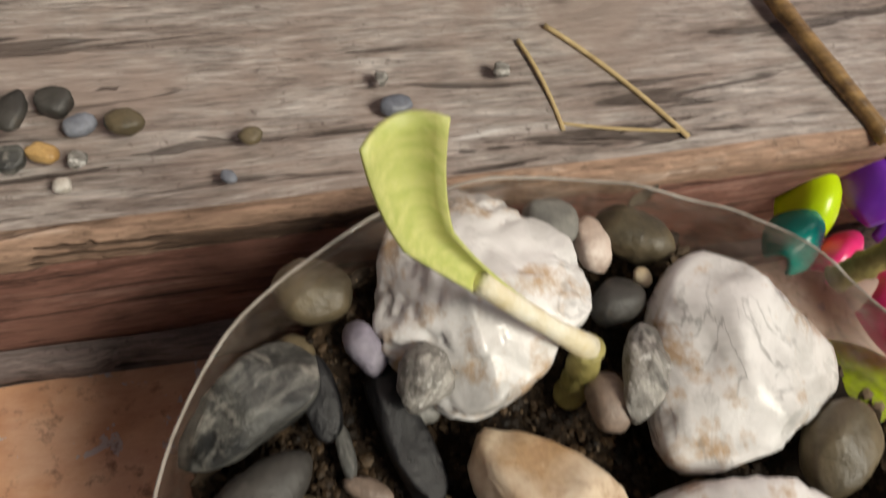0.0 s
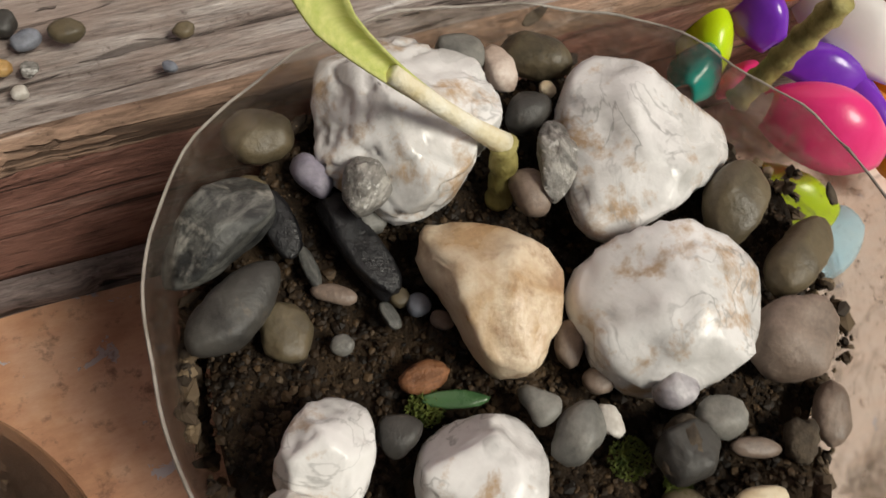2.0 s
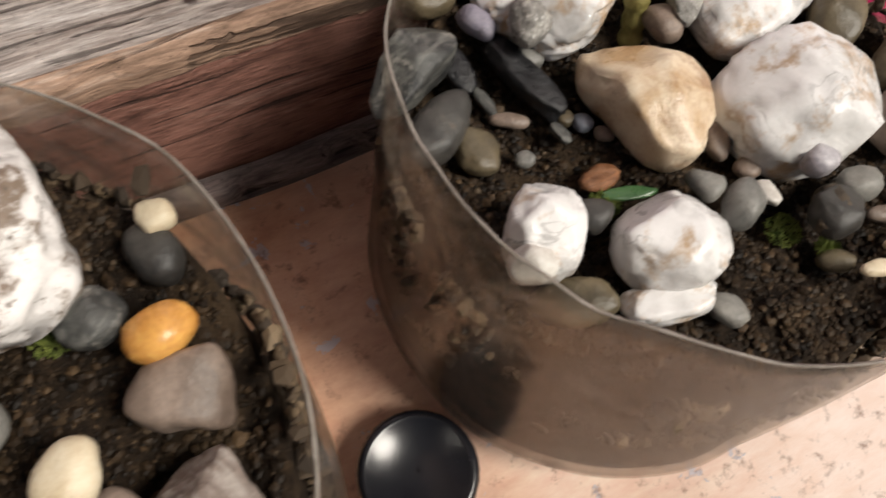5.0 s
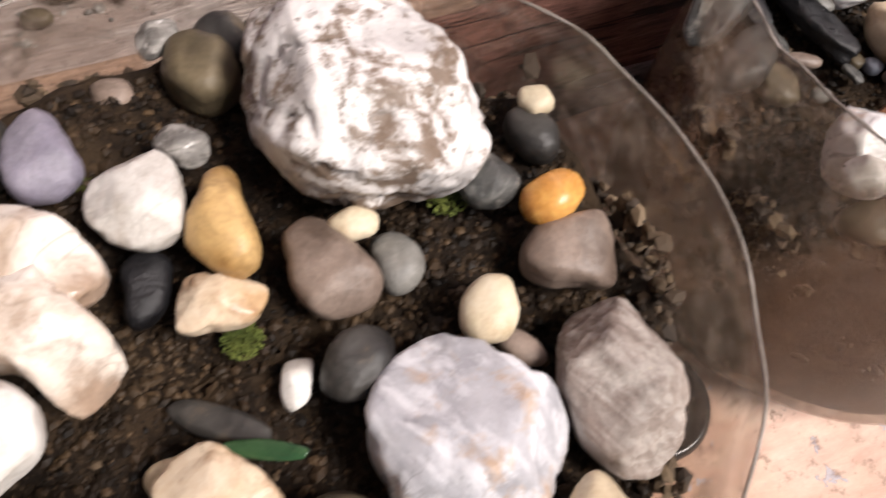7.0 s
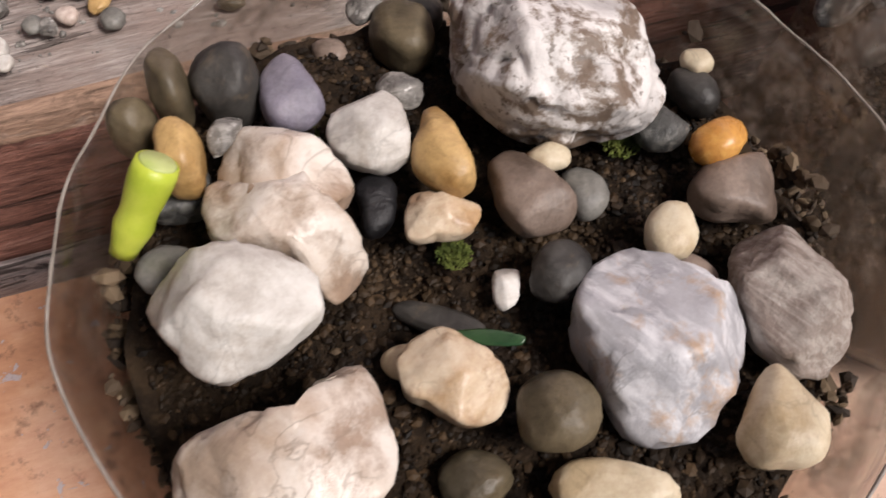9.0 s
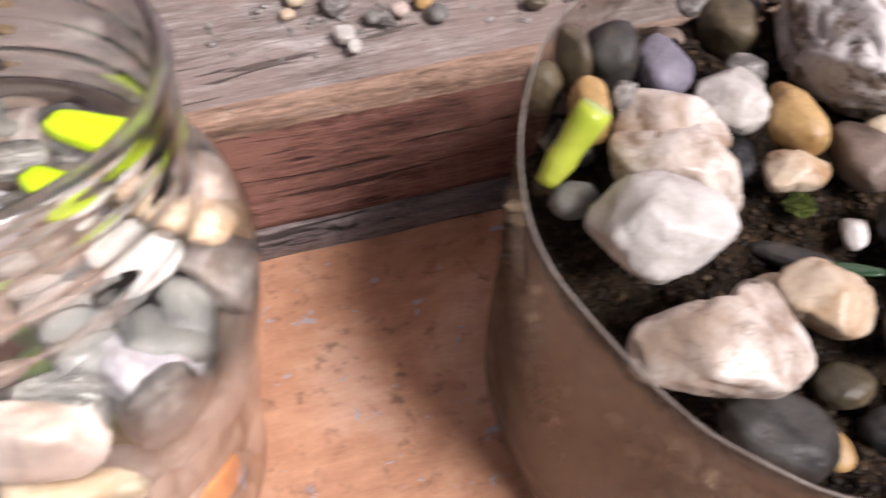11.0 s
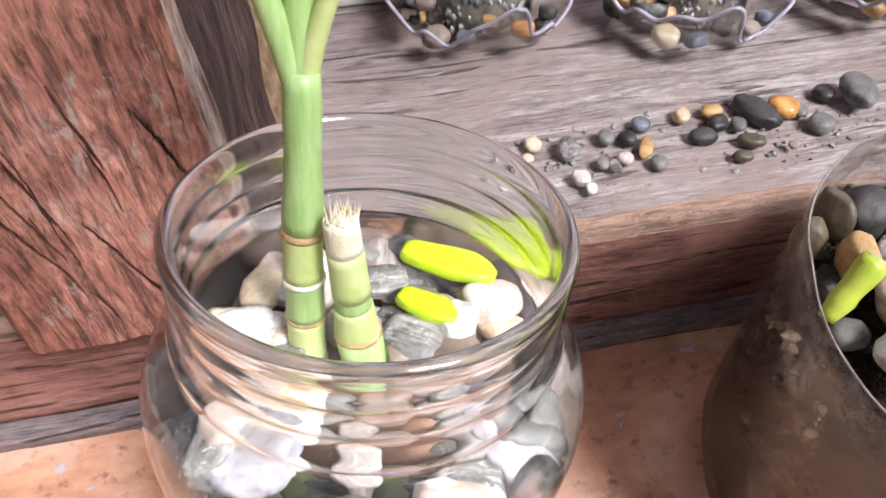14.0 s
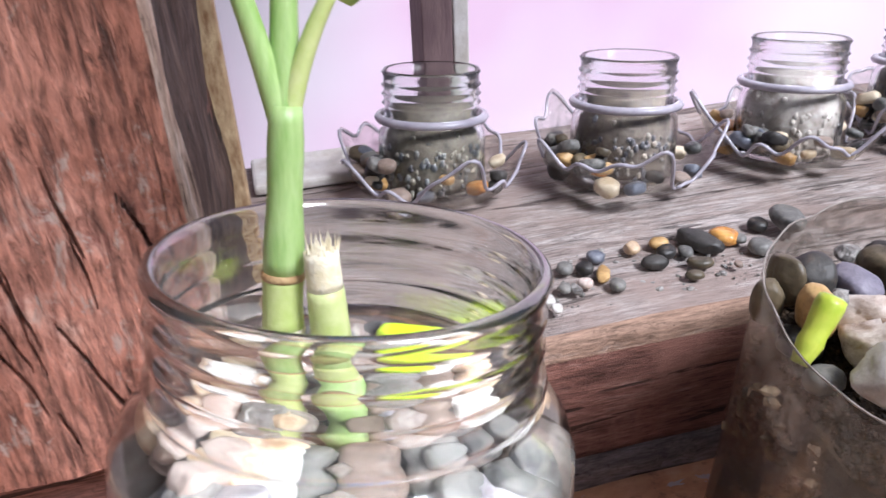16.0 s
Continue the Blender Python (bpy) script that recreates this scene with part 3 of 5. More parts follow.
def ledge():
    nx, ny = 260, 90
    verts, faces = [], []
    for j in range(ny + 1):
        y = 0.02 - 0.47 * j / ny
        for i in range(nx + 1):
            x = -0.95 + 1.7 * i / nx
            h = 0.0012 * noise.noise(Vector((x * 14, y * 14, 5))) + 0.0004 * noise.noise(Vector((x * 70, y * 70, 1)))
            verts.append((x, y, h))
    for j in range(ny):
        for i in range(nx):
            a = j * (nx + 1) + i
            faces.append((a, a + nx + 1, a + nx + 2, a + 1))
    n = len(verts)
    verts += [(-0.95, 0.02, -0.1), (0.75, 0.02, -0.1), (-0.95, -0.45, -0.1), (0.75, -0.45, -0.1)]
    row = [ny * (nx + 1) + i for i in range(nx + 1)]
    faces += [(*row, n + 3, n + 2), (n, n + 1, n + 3, n + 2)]
    ob = new("ledge", mesh_of("ledge", verts, faces, LEDGE))
    ob.matrix_basis = SILL.copy()
    tagged(ob, "orange-painted ledge with chipped and stained paint", "ledge", kind="structure")


ledge()


def post():
    """The squared wooden post with a rounded, split surface, standing on the sill."""
    x0, x1, y0, y1, z0, z1 = -0.4975, -0.414, -0.014, 0.066, 0.071, 0.75
    r = 0.004
    ring = []
    for i in range(201):
        # the far edge is rounded off where the paint has worn away
        worn = 0.006 * max(0.0, 1 - i / 20) ** 2
        ring.append((x0 + (x1 - r - x0) * i / 200, y0 + worn, 0, -1, 0))
    for i in range(1, 5):
        a = math.pi / 2 * i / 5
        ring.append((x1 - r + r * math.sin(a), y0 + r - r * math.cos(a), 0.5, -0.5, 2))
    for i in range(20):
        ring.append((x1 + 0.006 * i / 19, y0 + r + (y1 - y0 - r) * i / 19, 1, 0, 1))
    ring.append((x1 - 0.004, y1 + 0.001, 0, 1, 1))
    ring.append((x0, y1, 0, 1, 1))
    n, nz = len(ring), 240
    rnd = random.Random(12)
    splits = []
    for i in range(17):
        low = z0 + 0.16 * rnd.random() ** 1.3
        splits.append((rnd.uniform(x0 + 0.004, x1 - 0.006), low, low + rnd.uniform(0.010, 0.055), rnd.uniform(0.05, 0.32), rnd.uniform(0.0004, 0.0009)))
    verts, faces, slots = [], [], []
    for j in range(nz + 1):
        z = z0 + (z1 - z0) * (j / nz) ** 1.5
        for x, y, nx_, ny_, s in ring:
            u = x + y
            crack = 0.0
            if s == 0:
                for at, low, high, lean, wide in splits:
                    if low < z < high:
                        ease = math.sin(math.pi * (z - low) / (high - low)) ** 0.5
                        line = at - lean * (z - low) + 0.0012 * noise.noise(Vector((at * 900, z * 60, 2)))
                        crack = max(crack, 1 - abs(x - line) / (wide * ease + 0.0001))
            h = 0.0013 * noise.noise(Vector((u * 40, z * 14, 4))) + 0.0006 * noise.noise(Vector((u * 160, z * 40, 4))) + 0.0003 * noise.noise(Vector((u * 600, z * 160, 4))) - 0.006 * crack
            if s == 1:
                h += 0.003 * noise.noise(Vector((u * 90, z * 22, 11)))
            if j == 0:
                zz = z + 0.004 * noise.noise(Vector((u * 60, 0, 3)))
            else:
                zz = z
            verts.append((x + nx_ * h, y + ny_ * h, zz))
    for j in range(nz):
        for i in range(n):
            faces.append((j * n + i, j * n + (i + 1) % n, (j + 1) * n + (i + 1) % n, (j + 1) * n + i))
            slots.append(ring[i][4])
    faces.append(tuple(range(n))[::-1])
    slots.append(0)
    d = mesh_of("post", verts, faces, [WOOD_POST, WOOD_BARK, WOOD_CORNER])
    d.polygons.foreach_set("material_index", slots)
    ob = new("post", d)
    ob.matrix_basis = SILL.copy()
    tagged(ob, "red-brown painted wooden post with cracks and peeling paint", "post", kind="structure")


post()


def slab(name, x0, x1, y0, y1, z0, z1, material, label, category, kind="structure", bevel=0.001):
    bm = bmesh.new()
    bmesh.ops.create_cube(bm, size=1)
    for v in bm.verts:
        v.co = Vector(((x0 + x1) / 2 + v.co.x * (x1 - x0), (y0 + y1) / 2 + v.co.y * (y1 - y0), (z0 + z1) / 2 + v.co.z * (z1 - z0)))
    bmesh.ops.bevel(bm, geom=bm.edges[:], offset=bevel, segments=2, affect="EDGES", profile=0.5)
    d = bpy.data.meshes.new(name)
    bm.to_mesh(d)
    bm.free()
    d.materials.append(material)
    ob = new(name, d)
    ob.matrix_basis = SILL.copy()
    return tagged(ob, label, category, kind=kind)


slab("backdrop", -2.5, 2.8, 0.70, 0.75, -0.85, 2.2, WALL, "pale pink backdrop behind the window with a faint added glow", "backdrop")
slab("frame_strip", -0.4120, -0.4020, 0.068, 0.088, BEAM_H + 0.0005, 0.7, plain("ochre_flaking_paint", (0.20, 0.10, 0.04), (0.58, 0.44, 0.26), 120, 0.7, 0.8, 0, (3, 3, 1)), "flaking ochre window frame strip beside the post", "frame")
slab("window_mullion", -0.298, -0.2805, 0.205, 0.235, 0.021, 0.8, MULLION, "mauve-brown wooden window mullion", "mullion")
slab("mullion_bead", -0.280, -0.271, 0.205, 0.235, 0.021, 0.8, WHITE_PAINT, "flaking white bead beside the mullion", "mullion")
slab("white_block", -0.4015, -0.335, 0.160, 0.198, BEAM_H + 0.001, BEAM_H + 0.007, WHITE_PAINT, "white painted wooden strip on the sill", "block", bevel=0.002)
# added board; the gap's darkness beside the post is put into its colour
slab("side_board", -0.95, -0.4905, 0.045, 0.085, BEAM_H + 0.0005, 0.75, WOOD_BARK, "dark board added to fill the dark gap beside the post", "board")
slab("wood_block", -0.62, -0.4945, 0.002, 0.044, BEAM_H + 0.0005, 0.112, WOOD_LIP, "grey weathered wooden block beside the post", "block", bevel=0.004)
# unseen slab, added to block sun and sky over the left part
slab("roof_eave", -1.4, -0.02, -0.16, 0.95, 0.62, 0.65, WHITE_PAINT, "unseen slab added overhead to shade the left of the sill", "eave")
slab("wall_below", -0.94, 0.74, -0.43, 0.19, -0.95, -0.099, plain("pale_render", (0.42, 0.36, 0.32), (0.60, 0.54, 0.49), 12, 0.9, 0.5), "plain rendered wall under the ledge", "wall")
# unseen ground disc, added so that light bounces back up
GROUND = plain("pale_bounce_ground", (0.30, 0.28, 0.25), (0.46, 0.43, 0.39), 3, 0.9, 0.3)
v, f = lathe([(0.001, -0.9), (2, -0.9), (8, -0.9), (60, -0.9)], 64)
tagged(new("ground", mesh_of("ground", v, f, GROUND)), "unseen pale ground added below to bounce light up", "ground", kind="structure")


# ---- planters ----
def soil_level(base, seed, cx, cy, rx, ry, mound=None):
    def rise(x, y):
        # soil clings higher in places along the wall
        r = min(1.0, math.hypot((x - cx) / rx, (y - cy) / ry))
        return 0.012 * r ** 7 * max(0.0, noise.noise(Vector((x * 38, y * 38, seed + 9))) + 0.15)

    def heap(x, y):
        return mound[2] * math.exp(-((x - mound[0]) ** 2 + (y - mound[1]) ** 2) / mound[3] ** 2) if mound else 0.0

    return lambda x, y: heap(x, y) + rise(x, y) + base + 0.006 * noise.noise(Vector((x * 45, y * 45, seed))) + 0.0028 * noise.noise(Vector((x * 170, y * 160, seed)))


def planter(label, centre, rx, ry, rim_z, soil_z, seed, rim_tilt=0.0, back_tilt=0.0, belly=1.05, mound=None):
    """A cut clear plastic bottle, full of soil, with a thin wavy rim."""
    cx, cy = centre
    root = thing("bottle_planter", label, "planter", SILL @ pose(cx, cy, 0.0))
    n = 128

    def wob(a, z):
        k = 1 + 0.012 * math.sin(3 * a + seed) + 0.008 * math.sin(7 * a + 2 * seed) * z / rim_z
        return k * (1 + 0.012 * noise.noise(Vector((math.cos(a) * 3, math.sin(a) * 3, z * 40 + seed))))

    def shaped(profile, fit_to=1.0):
        verts, faces = lathe(profile, n, wob)
        out = []
        for i, (x, y, z) in enumerate(verts):
            lift = 0.0
            if z > soil_z:
                t = (z - soil_z) / (rim_z - soil_z)
                a = math.atan2(y, x)
                lift = t * (rim_tilt * math.cos(a) + back_tilt * math.sin(a) + 0.0022 * noise.noise(Vector((math.cos(a) * 5, math.sin(a) * 5, seed))))
            out.append((x * fit_to, y * ry / rx * fit_to, z + lift))
        return out, faces

    prof = [(0.0005, 0.0015), (rx * 0.55, 0.0015), (rx * 0.84, 0.003), (rx * 0.97, 0.010), (rx * belly, 0.022)]
    steps = 16
    for i in range(1, steps + 1):
        t = i / steps
        prof.append((rx * (belly + (1 - belly) * t), 0.022 + (rim_z - 0.022) * t))
    inner = [(r - 0.0006, z) for r, z in prof[::-1]]
    v, f = shaped(prof + inner)
    film = part("film", mesh_of("film", v, f, FILM), root)
    film.visible_shadow = False
    # the cut edge
    top = [p for p in v[len(prof) * n - n:len(prof) * n]]
    tv, tf = [], []
    for i, p in enumerate(top):
        p = Vector(p)
        o = Vector((p.x, p.y, 0)).normalized()
        ragged = 0.0004 * noise.noise(p * 400)
        for du, dz in ((0.0002, 0), (0, 0.0003 + 1.5 * ragged), (-0.0004, 0), (0, -0.0004)):
            tv.append(p + o * du + Vector((0, 0, dz)))
    for i in range(n):
        for k in range(4):
            tf.append((4 * i + k, 4 * i + (k + 1) % 4, 4 * ((i + 1) % n) + (k + 1) % 4, 4 * ((i + 1) % n) + k))
    part("rim", mesh_of("rim", tv, tf, RIM_EDGE), root, "whitish cut edge")
    # soil
    level = soil_level(soil_z, seed, cx, cy, rx * 0.95, ry * 0.95, mound)
    sp = [(0.0005, 0.004), (rx * 0.78, 0.005), (rx * 0.93, 0.012), (rx * belly * 0.965, 0.024)]
    for i in range(1, 7):
        t = i / 6
        zz = 0.024 + (soil_z - 0.024) * t
        sp.append((rx * (belly + (1 - belly) * (zz - 0.022) / (rim_z - 0.022)) * (0.965 - 0.045 * t), zz))
    edge_r = sp[-1][0]
    for i in range(1, 41):
        sp.append((max(edge_r * (1 - i / 40), 0.0005), soil_z))
    sv, sf = lathe(sp, n, wob)
    out = []
    for x, y, z in sv:
        y = y * ry / rx
        if z > soil_z - 1e-6:
            z = level(x + cx, y + cy)
        out.append((x, y, z))
    part("soil", mesh_of("soil", out, sf, SOIL), root, "dark moist soil")
    return level


RIM_EDGE = plain("cut_plastic_edge", (0.17, 0.145, 0.12), (0.42, 0.38, 0.34), 150, 0.35, 0.3)
LEVEL1 = planter("cut clear plastic bottle planter with soil and large stones", (-0.022, -0.081), 0.071, 0.067, 0.115, 0.084, 1.0, -0.005, -0.007)
LEVEL2 = planter("cut clear plastic bottle planter full of pebbles", (-0.2010, -0.094), 0.0740, 0.0725, 0.126, 0.099, 2.3, 0.0, 0.0, 1.05, (-0.238, -0.052, 0.011, 0.028))
grit("soil_crumbs", "crumbs of dark soil and gravel in the planter", (-0.022, -0.081), 0.066, 0.062, LEVEL1, 14000, 0.0003, 0.0013, 5)
grit("soil_crumbs", "crumbs of dark soil and gravel between the pebbles", (-0.200, -0.094), 0.067, 0.066, LEVEL2, 14000, 0.0003, 0.0013, 6)


grit("sill_crumbs", "fine grey crumbs of gravel scattered on the sill board", (-0.250, 0.034), 0.095, 0.022, lambda x, y: BEAM_H, 420, 0.0003, 0.0017, 8, STONE["mica"])


def clumps(label, centre, rx, ry, low, high, count, seed):
    """Crumbs and root bits of soil that cling to the inside of a planter's wall."""
    rnd = random.Random(seed)
    bv, bf = BALL[1]
    verts, faces = [], []
    for i in range(count):
        a, z = rnd.uniform(0, 2 * math.pi), low + (high - low) * rnd.random() ** 0.6
        thick = noise.noise(Vector((math.cos(a) * 4, math.sin(a) * 4, z * 45 + seed))) + 0.5 * noise.noise(Vector((math.cos(a) * 11, math.sin(a) * 11, z * 120 + seed)))
        if thick < -0.05 + 1.0 * max(0.0, (z - high + 0.014) / 0.014):
            continue
        s = 0.0005 + 0.0016 * rnd.random() ** 3
        k = np.array([s * rnd.uniform(0.6, 2.0), s * rnd.uniform(0.6, 1.3), s * rnd.uniform(0.5, 1.2)])
        turn = rnd.uniform(0, 6.28)
        c, w = math.cos(turn), math.sin(turn)
        belly = 1.05 - 0.05 * (z - 0.022) / 0.095
        x, y = centre[0] + rx * belly * 0.968 * math.cos(a), centre[1] + ry * belly * 0.968 * math.sin(a)
        jag = bv * (1 + 0.3 * np.array([rnd.uniform(-1, 1) for _ in bv]))[:, None] * k
        base = len(verts)
        verts.extend((x + c * p[0] - w * p[1], y + w * p[0] + c * p[1], z + p[2]) for p in jag)
        faces.extend(tuple(base + q for q in f) for f in bf)
    ob = new("soil_clumps", mesh_of("soil_clumps", verts, faces, CLUMP, False))
    ob.matrix_basis = SILL.copy()
    tagged(ob, label, "soil", kind="stuff")


CLUMP, ct, cp = tree("dry_clinging_soil")
ci = ct.nodes.new("ShaderNodeNewGeometry")
ct.links.new(ramp(ct, ci.outputs["Random Per Island"], [(0.0, (0.02, 0.013, 0.008)), (0.5, (0.07, 0.046, 0.026)), (0.9, (0.12, 0.082, 0.045)), (1.0, (0.22, 0.16, 0.10))]), cp.inputs["Base Color"])
cp.inputs["Roughness"].default_value = 0.8
clumps("brown soil crumbs and roots behind the plastic wall", (-0.022, -0.081), 0.071, 0.067, 0.045, 0.099, 7000, 21)
clumps("brown soil crumbs clinging to the plastic wall", (-0.2010, -0.094), 0.0740, 0.0725, 0.055, 0.114, 7000, 22)


def moss(place, size, seed):
    rnd = random.Random(seed)
    verts, faces = [], []
    for i in range(260):
        r, a = size * math.sqrt(rnd.random()), rnd.uniform(0, 6.28)
        x, y = r * math.cos(a), r * math.sin(a)
        h = size * 0.55 * (1 - (r / size) ** 2) * rnd.uniform(0.6, 1.3) + 0.0006
        lean = Vector((rnd.uniform(-1, 1), rnd.uniform(-1, 1), 0)) * h * 0.6
        w = 0.00035
        b = len(verts)
        tip = Vector((x, y, h)) + lean
        verts += [Vector((x - w, y, 0)), Vector((x + w, y, 0)), Vector((x, y + w, 0)), tip]
        faces += [(b, b + 1, b + 3), (b + 1, b + 2, b + 3), (b + 2, b, b + 3)]
    ob = new("moss_tuft", mesh_of("moss_tuft", verts, faces, MOSS, False))
    ob.matrix_basis = SILL @ pose(*place)
    tagged(ob, "small tuft of yellow-green moss on soil", "moss")


# ---- sprout of the first planter ----
def sprout():
    root = thing("sprout", "young sprout with one pale green leaf in the soil", "plant", SILL.copy())
    v, f = tube(curve_points((-0.0165, -0.052, 0.084), (-0.0155, -0.050, 0.092), (-0.0168, -0.0468, 0.1015), 10), [0.0030 + 0.0004 * math.sin(i * 2.2) for i in range(10)])
    part("stem", mesh_of("stem", v, f, GREEN_ROD), root, "ringed yellow-brown stem base")
    pts = curve_points((-0.0165, -0.0468, 0.1010), (-0.040, -0.0385, 0.121), (-0.0500, -0.0375, 0.1385), 14)
    v, f = tube(pts[:9], [0.0026, 0.0022, 0.0019, 0.0018, 0.0018, 0.0018, 0.0018, 0.0018, 0.0018])
    part("stalk", mesh_of("stalk", v, f, STEM_CUT), root, "pale yellow stalk")
    # blade, folded lengthwise
    line = pts[4:] + curve_points(pts[-1], (-0.0535, -0.035, 0.147), (-0.0545, -0.0325, 0.158), 8)[1:]
    verts, faces = [], []
    m = 9
    for i, p in enumerate(line):
        t = i / (len(line) - 1)
        w = 0.0015 + 0.0038 * t ** 1.2
        for k in range(m):
            s = (k / (m - 1) - 0.5) * 2
            verts.append(p + Vector((w * s * 0.95, 0.25 * w * s, 0.0)) + Vector((0, 1, -0.4)) * (0.0022 * (1 - s * s) * (0.5 + t)))
    for i in range(len(line) - 1):
        for k in range(m - 1):
            faces.append((i * m + k, i * m + k + 1, (i + 1) * m + k + 1, (i + 1) * m + k))
    d = mesh_of("leaf", verts, faces, LEAF_DRY)
    leaf = part("leaf", d, root, "pale green folded leaf blade")
    sol = leaf.modifiers.new("thick", "SOLIDIFY")
    sol.thickness = 0.0005


sprout()


def stump():
    """A cut yellow-green shoot in the second planter."""
    root = thing("cut_shoot", "short cut yellow-green shoot among the pebbles", "plant", SILL.copy())
    a, b = Vector((-0.2650, -0.0765, 0.1140)), Vector((-0.2535, -0.0708, 0.1292))
    line = [a + (b - a) * i / 9 for i in range(10)]
    v, f = tube(line, [0.0024, 0.0027, 0.0032, 0.0036, 0.0033, 0.0034, 0.0037, 0.0039, 0.0040, 0.0037], 20)
    part("stem", mesh_of("stem", v, f, STUMP), root)
    v, f = tube([b - (b - a) * 0.01, b + (b - a) * 0.02], [0.0034, 0.0030], 20)
    part("cut_end", mesh_of("cut_end", v, f, STEM_PALE), root, "pale cut end")


stump()

# ---- glass jar with bamboo stems ----
# the jar leans a little on the slope
JAR = SILL @ pose(-0.3995, -0.0830, 0.010, -9.5, 8.0, 0)


def jar():
    root = thing("glass_jar", "clear glass screw jar with water, pebbles and bamboo stems", "jar", JAR)
    H = 0.153
    out = [(0.0005, 0.003), (0.030, 0.002), (0.042, 0.0015), (0.0475, 0.005), (0.0500, 0.014), (0.0508, 0.040), (0.0525, 0.070), (0.0548, 0.088), (0.0558, 0.100)]
    out += [(0.0552, 0.108), (0.0532, 0.1140), (0.0500, 0.1185), (0.0468, 0.1212), (0.0454, 0.1235)]
    # bead and screw thread
    out += [(0.0462, 0.1250), (0.0468, 0.1268), (0.0462, 0.1286), (0.0446, 0.1300), (0.0444, 0.1330), (0.0452, 0.1348), (0.0455, 0.1358), (0.0448, 0.1374), (0.0442, 0.1390), (0.0442, 0.1410)]
    out += [(0.0450, 0.1424), (0.0453, 0.1434), (0.0447, 0.1448), (0.0442, 0.1462), (0.0444, 0.1485), (0.0452, 0.1502), (0.0456, 0.1518), (0.0453, H - 0.0002), (0.0440, H + 0.0010), (0.0426, H + 0.0004)]
    inn = [(0.0418, 0.1510), (0.0416, 0.146), (0.0414, 0.130), (0.0420, 0.123), (0.0462, 0.118), (0.0500, 0.113), (0.0520, 0.106), (0.0524, 0.098), (0.0512, 0.086), (0.0484, 0.060), (0.0470, 0.018), (0.0440, 0.009), (0.0350, 0.006), (0.0005, 0.0065)]
    n = 128
    v, f = lathe(out + inn, n)
    glass = part("glass", mesh_of("glass", v, f, GLASS), root)
    glass.visible_shadow = False
    W = 0.1225
    # the water reaches a hair into the glass, so that no air lies between
    wp = [(0.0005, 0.0062), (0.0352, 0.0056), (0.0446, 0.0086), (0.0475, 0.0180), (0.0490, 0.060), (0.0518, 0.086), (0.0530, 0.098), (0.0526, 0.106), (0.0506, 0.1132), (0.0468, 0.1182), (0.0424, W), (0.0405, W), (0.0005, W)]
    v, f = lathe(wp, n)
    water = part("water", mesh_of("water", v, f, WATER), root, "clear water")
    water.visible_shadow = False
    return root


jar()


def in_jar(place, tilt=(0, 0, 0)):
    return JAR @ pose(*place, *tilt)


def jar_stone(kind, place, size, turn, seed, box=0.3, tip=(0, 0), label=""):
    level = 4 if max(size) > 0.006 else 3
    ob = new("pebble", mesh_of("pebble", stone_shape(size, seed, 0.0, box, level), BALL[level][1], STONE[kind]))
    ob.matrix_basis = in_jar(place, (tip[0], tip[1], turn))
    tagged(ob, (label or LABEL[kind]) + " in the glass jar", "pebble", "pebbles in the jar")


def fill_jar():
    rnd = random.Random(44)
    kinds = ["grey", "pink", "tan", "grey", "slate", "mica", "pink", "brown", "brown", "mica", "lilac", "olive", "striped"]
    n = 0
    z = 0.013
    while z < 0.094:
        count = 11
        for i in range(count):
            a = 2 * math.pi * (i + rnd.uniform(-0.25, 0.25)) / count + z * 90
            s = rnd.uniform(0.0085, 0.0125)
            if math.sin(a) < -0.85 and 0.080 < z < 0.110:
                continue  # kept free for the flat stones along the front
            r = 0.0455 - s * 0.80
            size = (s * rnd.uniform(0.9, 1.25), s * 0.75, s * rnd.uniform(0.55, 0.85))
            jar_stone(kinds[rnd.randrange(len(kinds))], (r * math.cos(a), r * math.sin(a), z + rnd.uniform(-0.003, 0.003)), size, math.degrees(a) + 90 + rnd.uniform(-25, 25), 300 + n, 0.35, (rnd.uniform(-30, 30), rnd.uniform(-30, 30)))
            n += 1
        z += 0.0125
    # upper layer
    kinds = ["pink", "grey", "mica", "grey", "lilac", "tan", "brown", "striped"]
    for i in range(48):
        r, a = 0.041 * math.sqrt(rnd.random()), rnd.uniform(0, 6.28)
        s = rnd.uniform(0.005, 0.0085)
        jar_stone(kinds[rnd.randrange(len(kinds))], (r * math.cos(a), r * math.sin(a), 0.103 + rnd.uniform(-0.005, 0.004)), (s * 1.2, s * 0.9, s * 0.7), rnd.uniform(0, 180), 500 + i, 0.3, (rnd.uniform(-20, 20), rnd.uniform(-20, 20)))


fill_jar()
jar_stone("mica", (0.006, 0.022, 0.108), (0.0080, 0.0060, 0.0050), 10, 601)
jar_stone("mica", (0.012, 0.000, 0.107), (0.0095, 0.0075, 0.0055), -35, 602)
jar_stone("white", (0.024, 0.004, 0.110), (0.0070, 0.0050, 0.0045), 60, 603)
jar_stone("white", (0.030, -0.010, 0.108), (0.0075, 0.0055, 0.0045), 20, 604)
jar_stone("white", (0.031, 0.012, 0.110), (0.0055, 0.0040, 0.0040), 100, 605)
jar_stone("quartz", (-0.024, 0.006, 0.107), (0.0080, 0.0060, 0.0050), 40, 606)
jar_stone("cream", (-0.027, -0.012, 0.107), (0.0075, 0.0055, 0.0045), 20, 607)
jar_stone("white", (-0.020, 0.022, 0.107), (0.0085, 0.0055, 0.0045), -30, 608)
jar_stone("white", (-0.018, -0.022, 0.107), (0.0065, 0.0050, 0.0040), 70, 609)


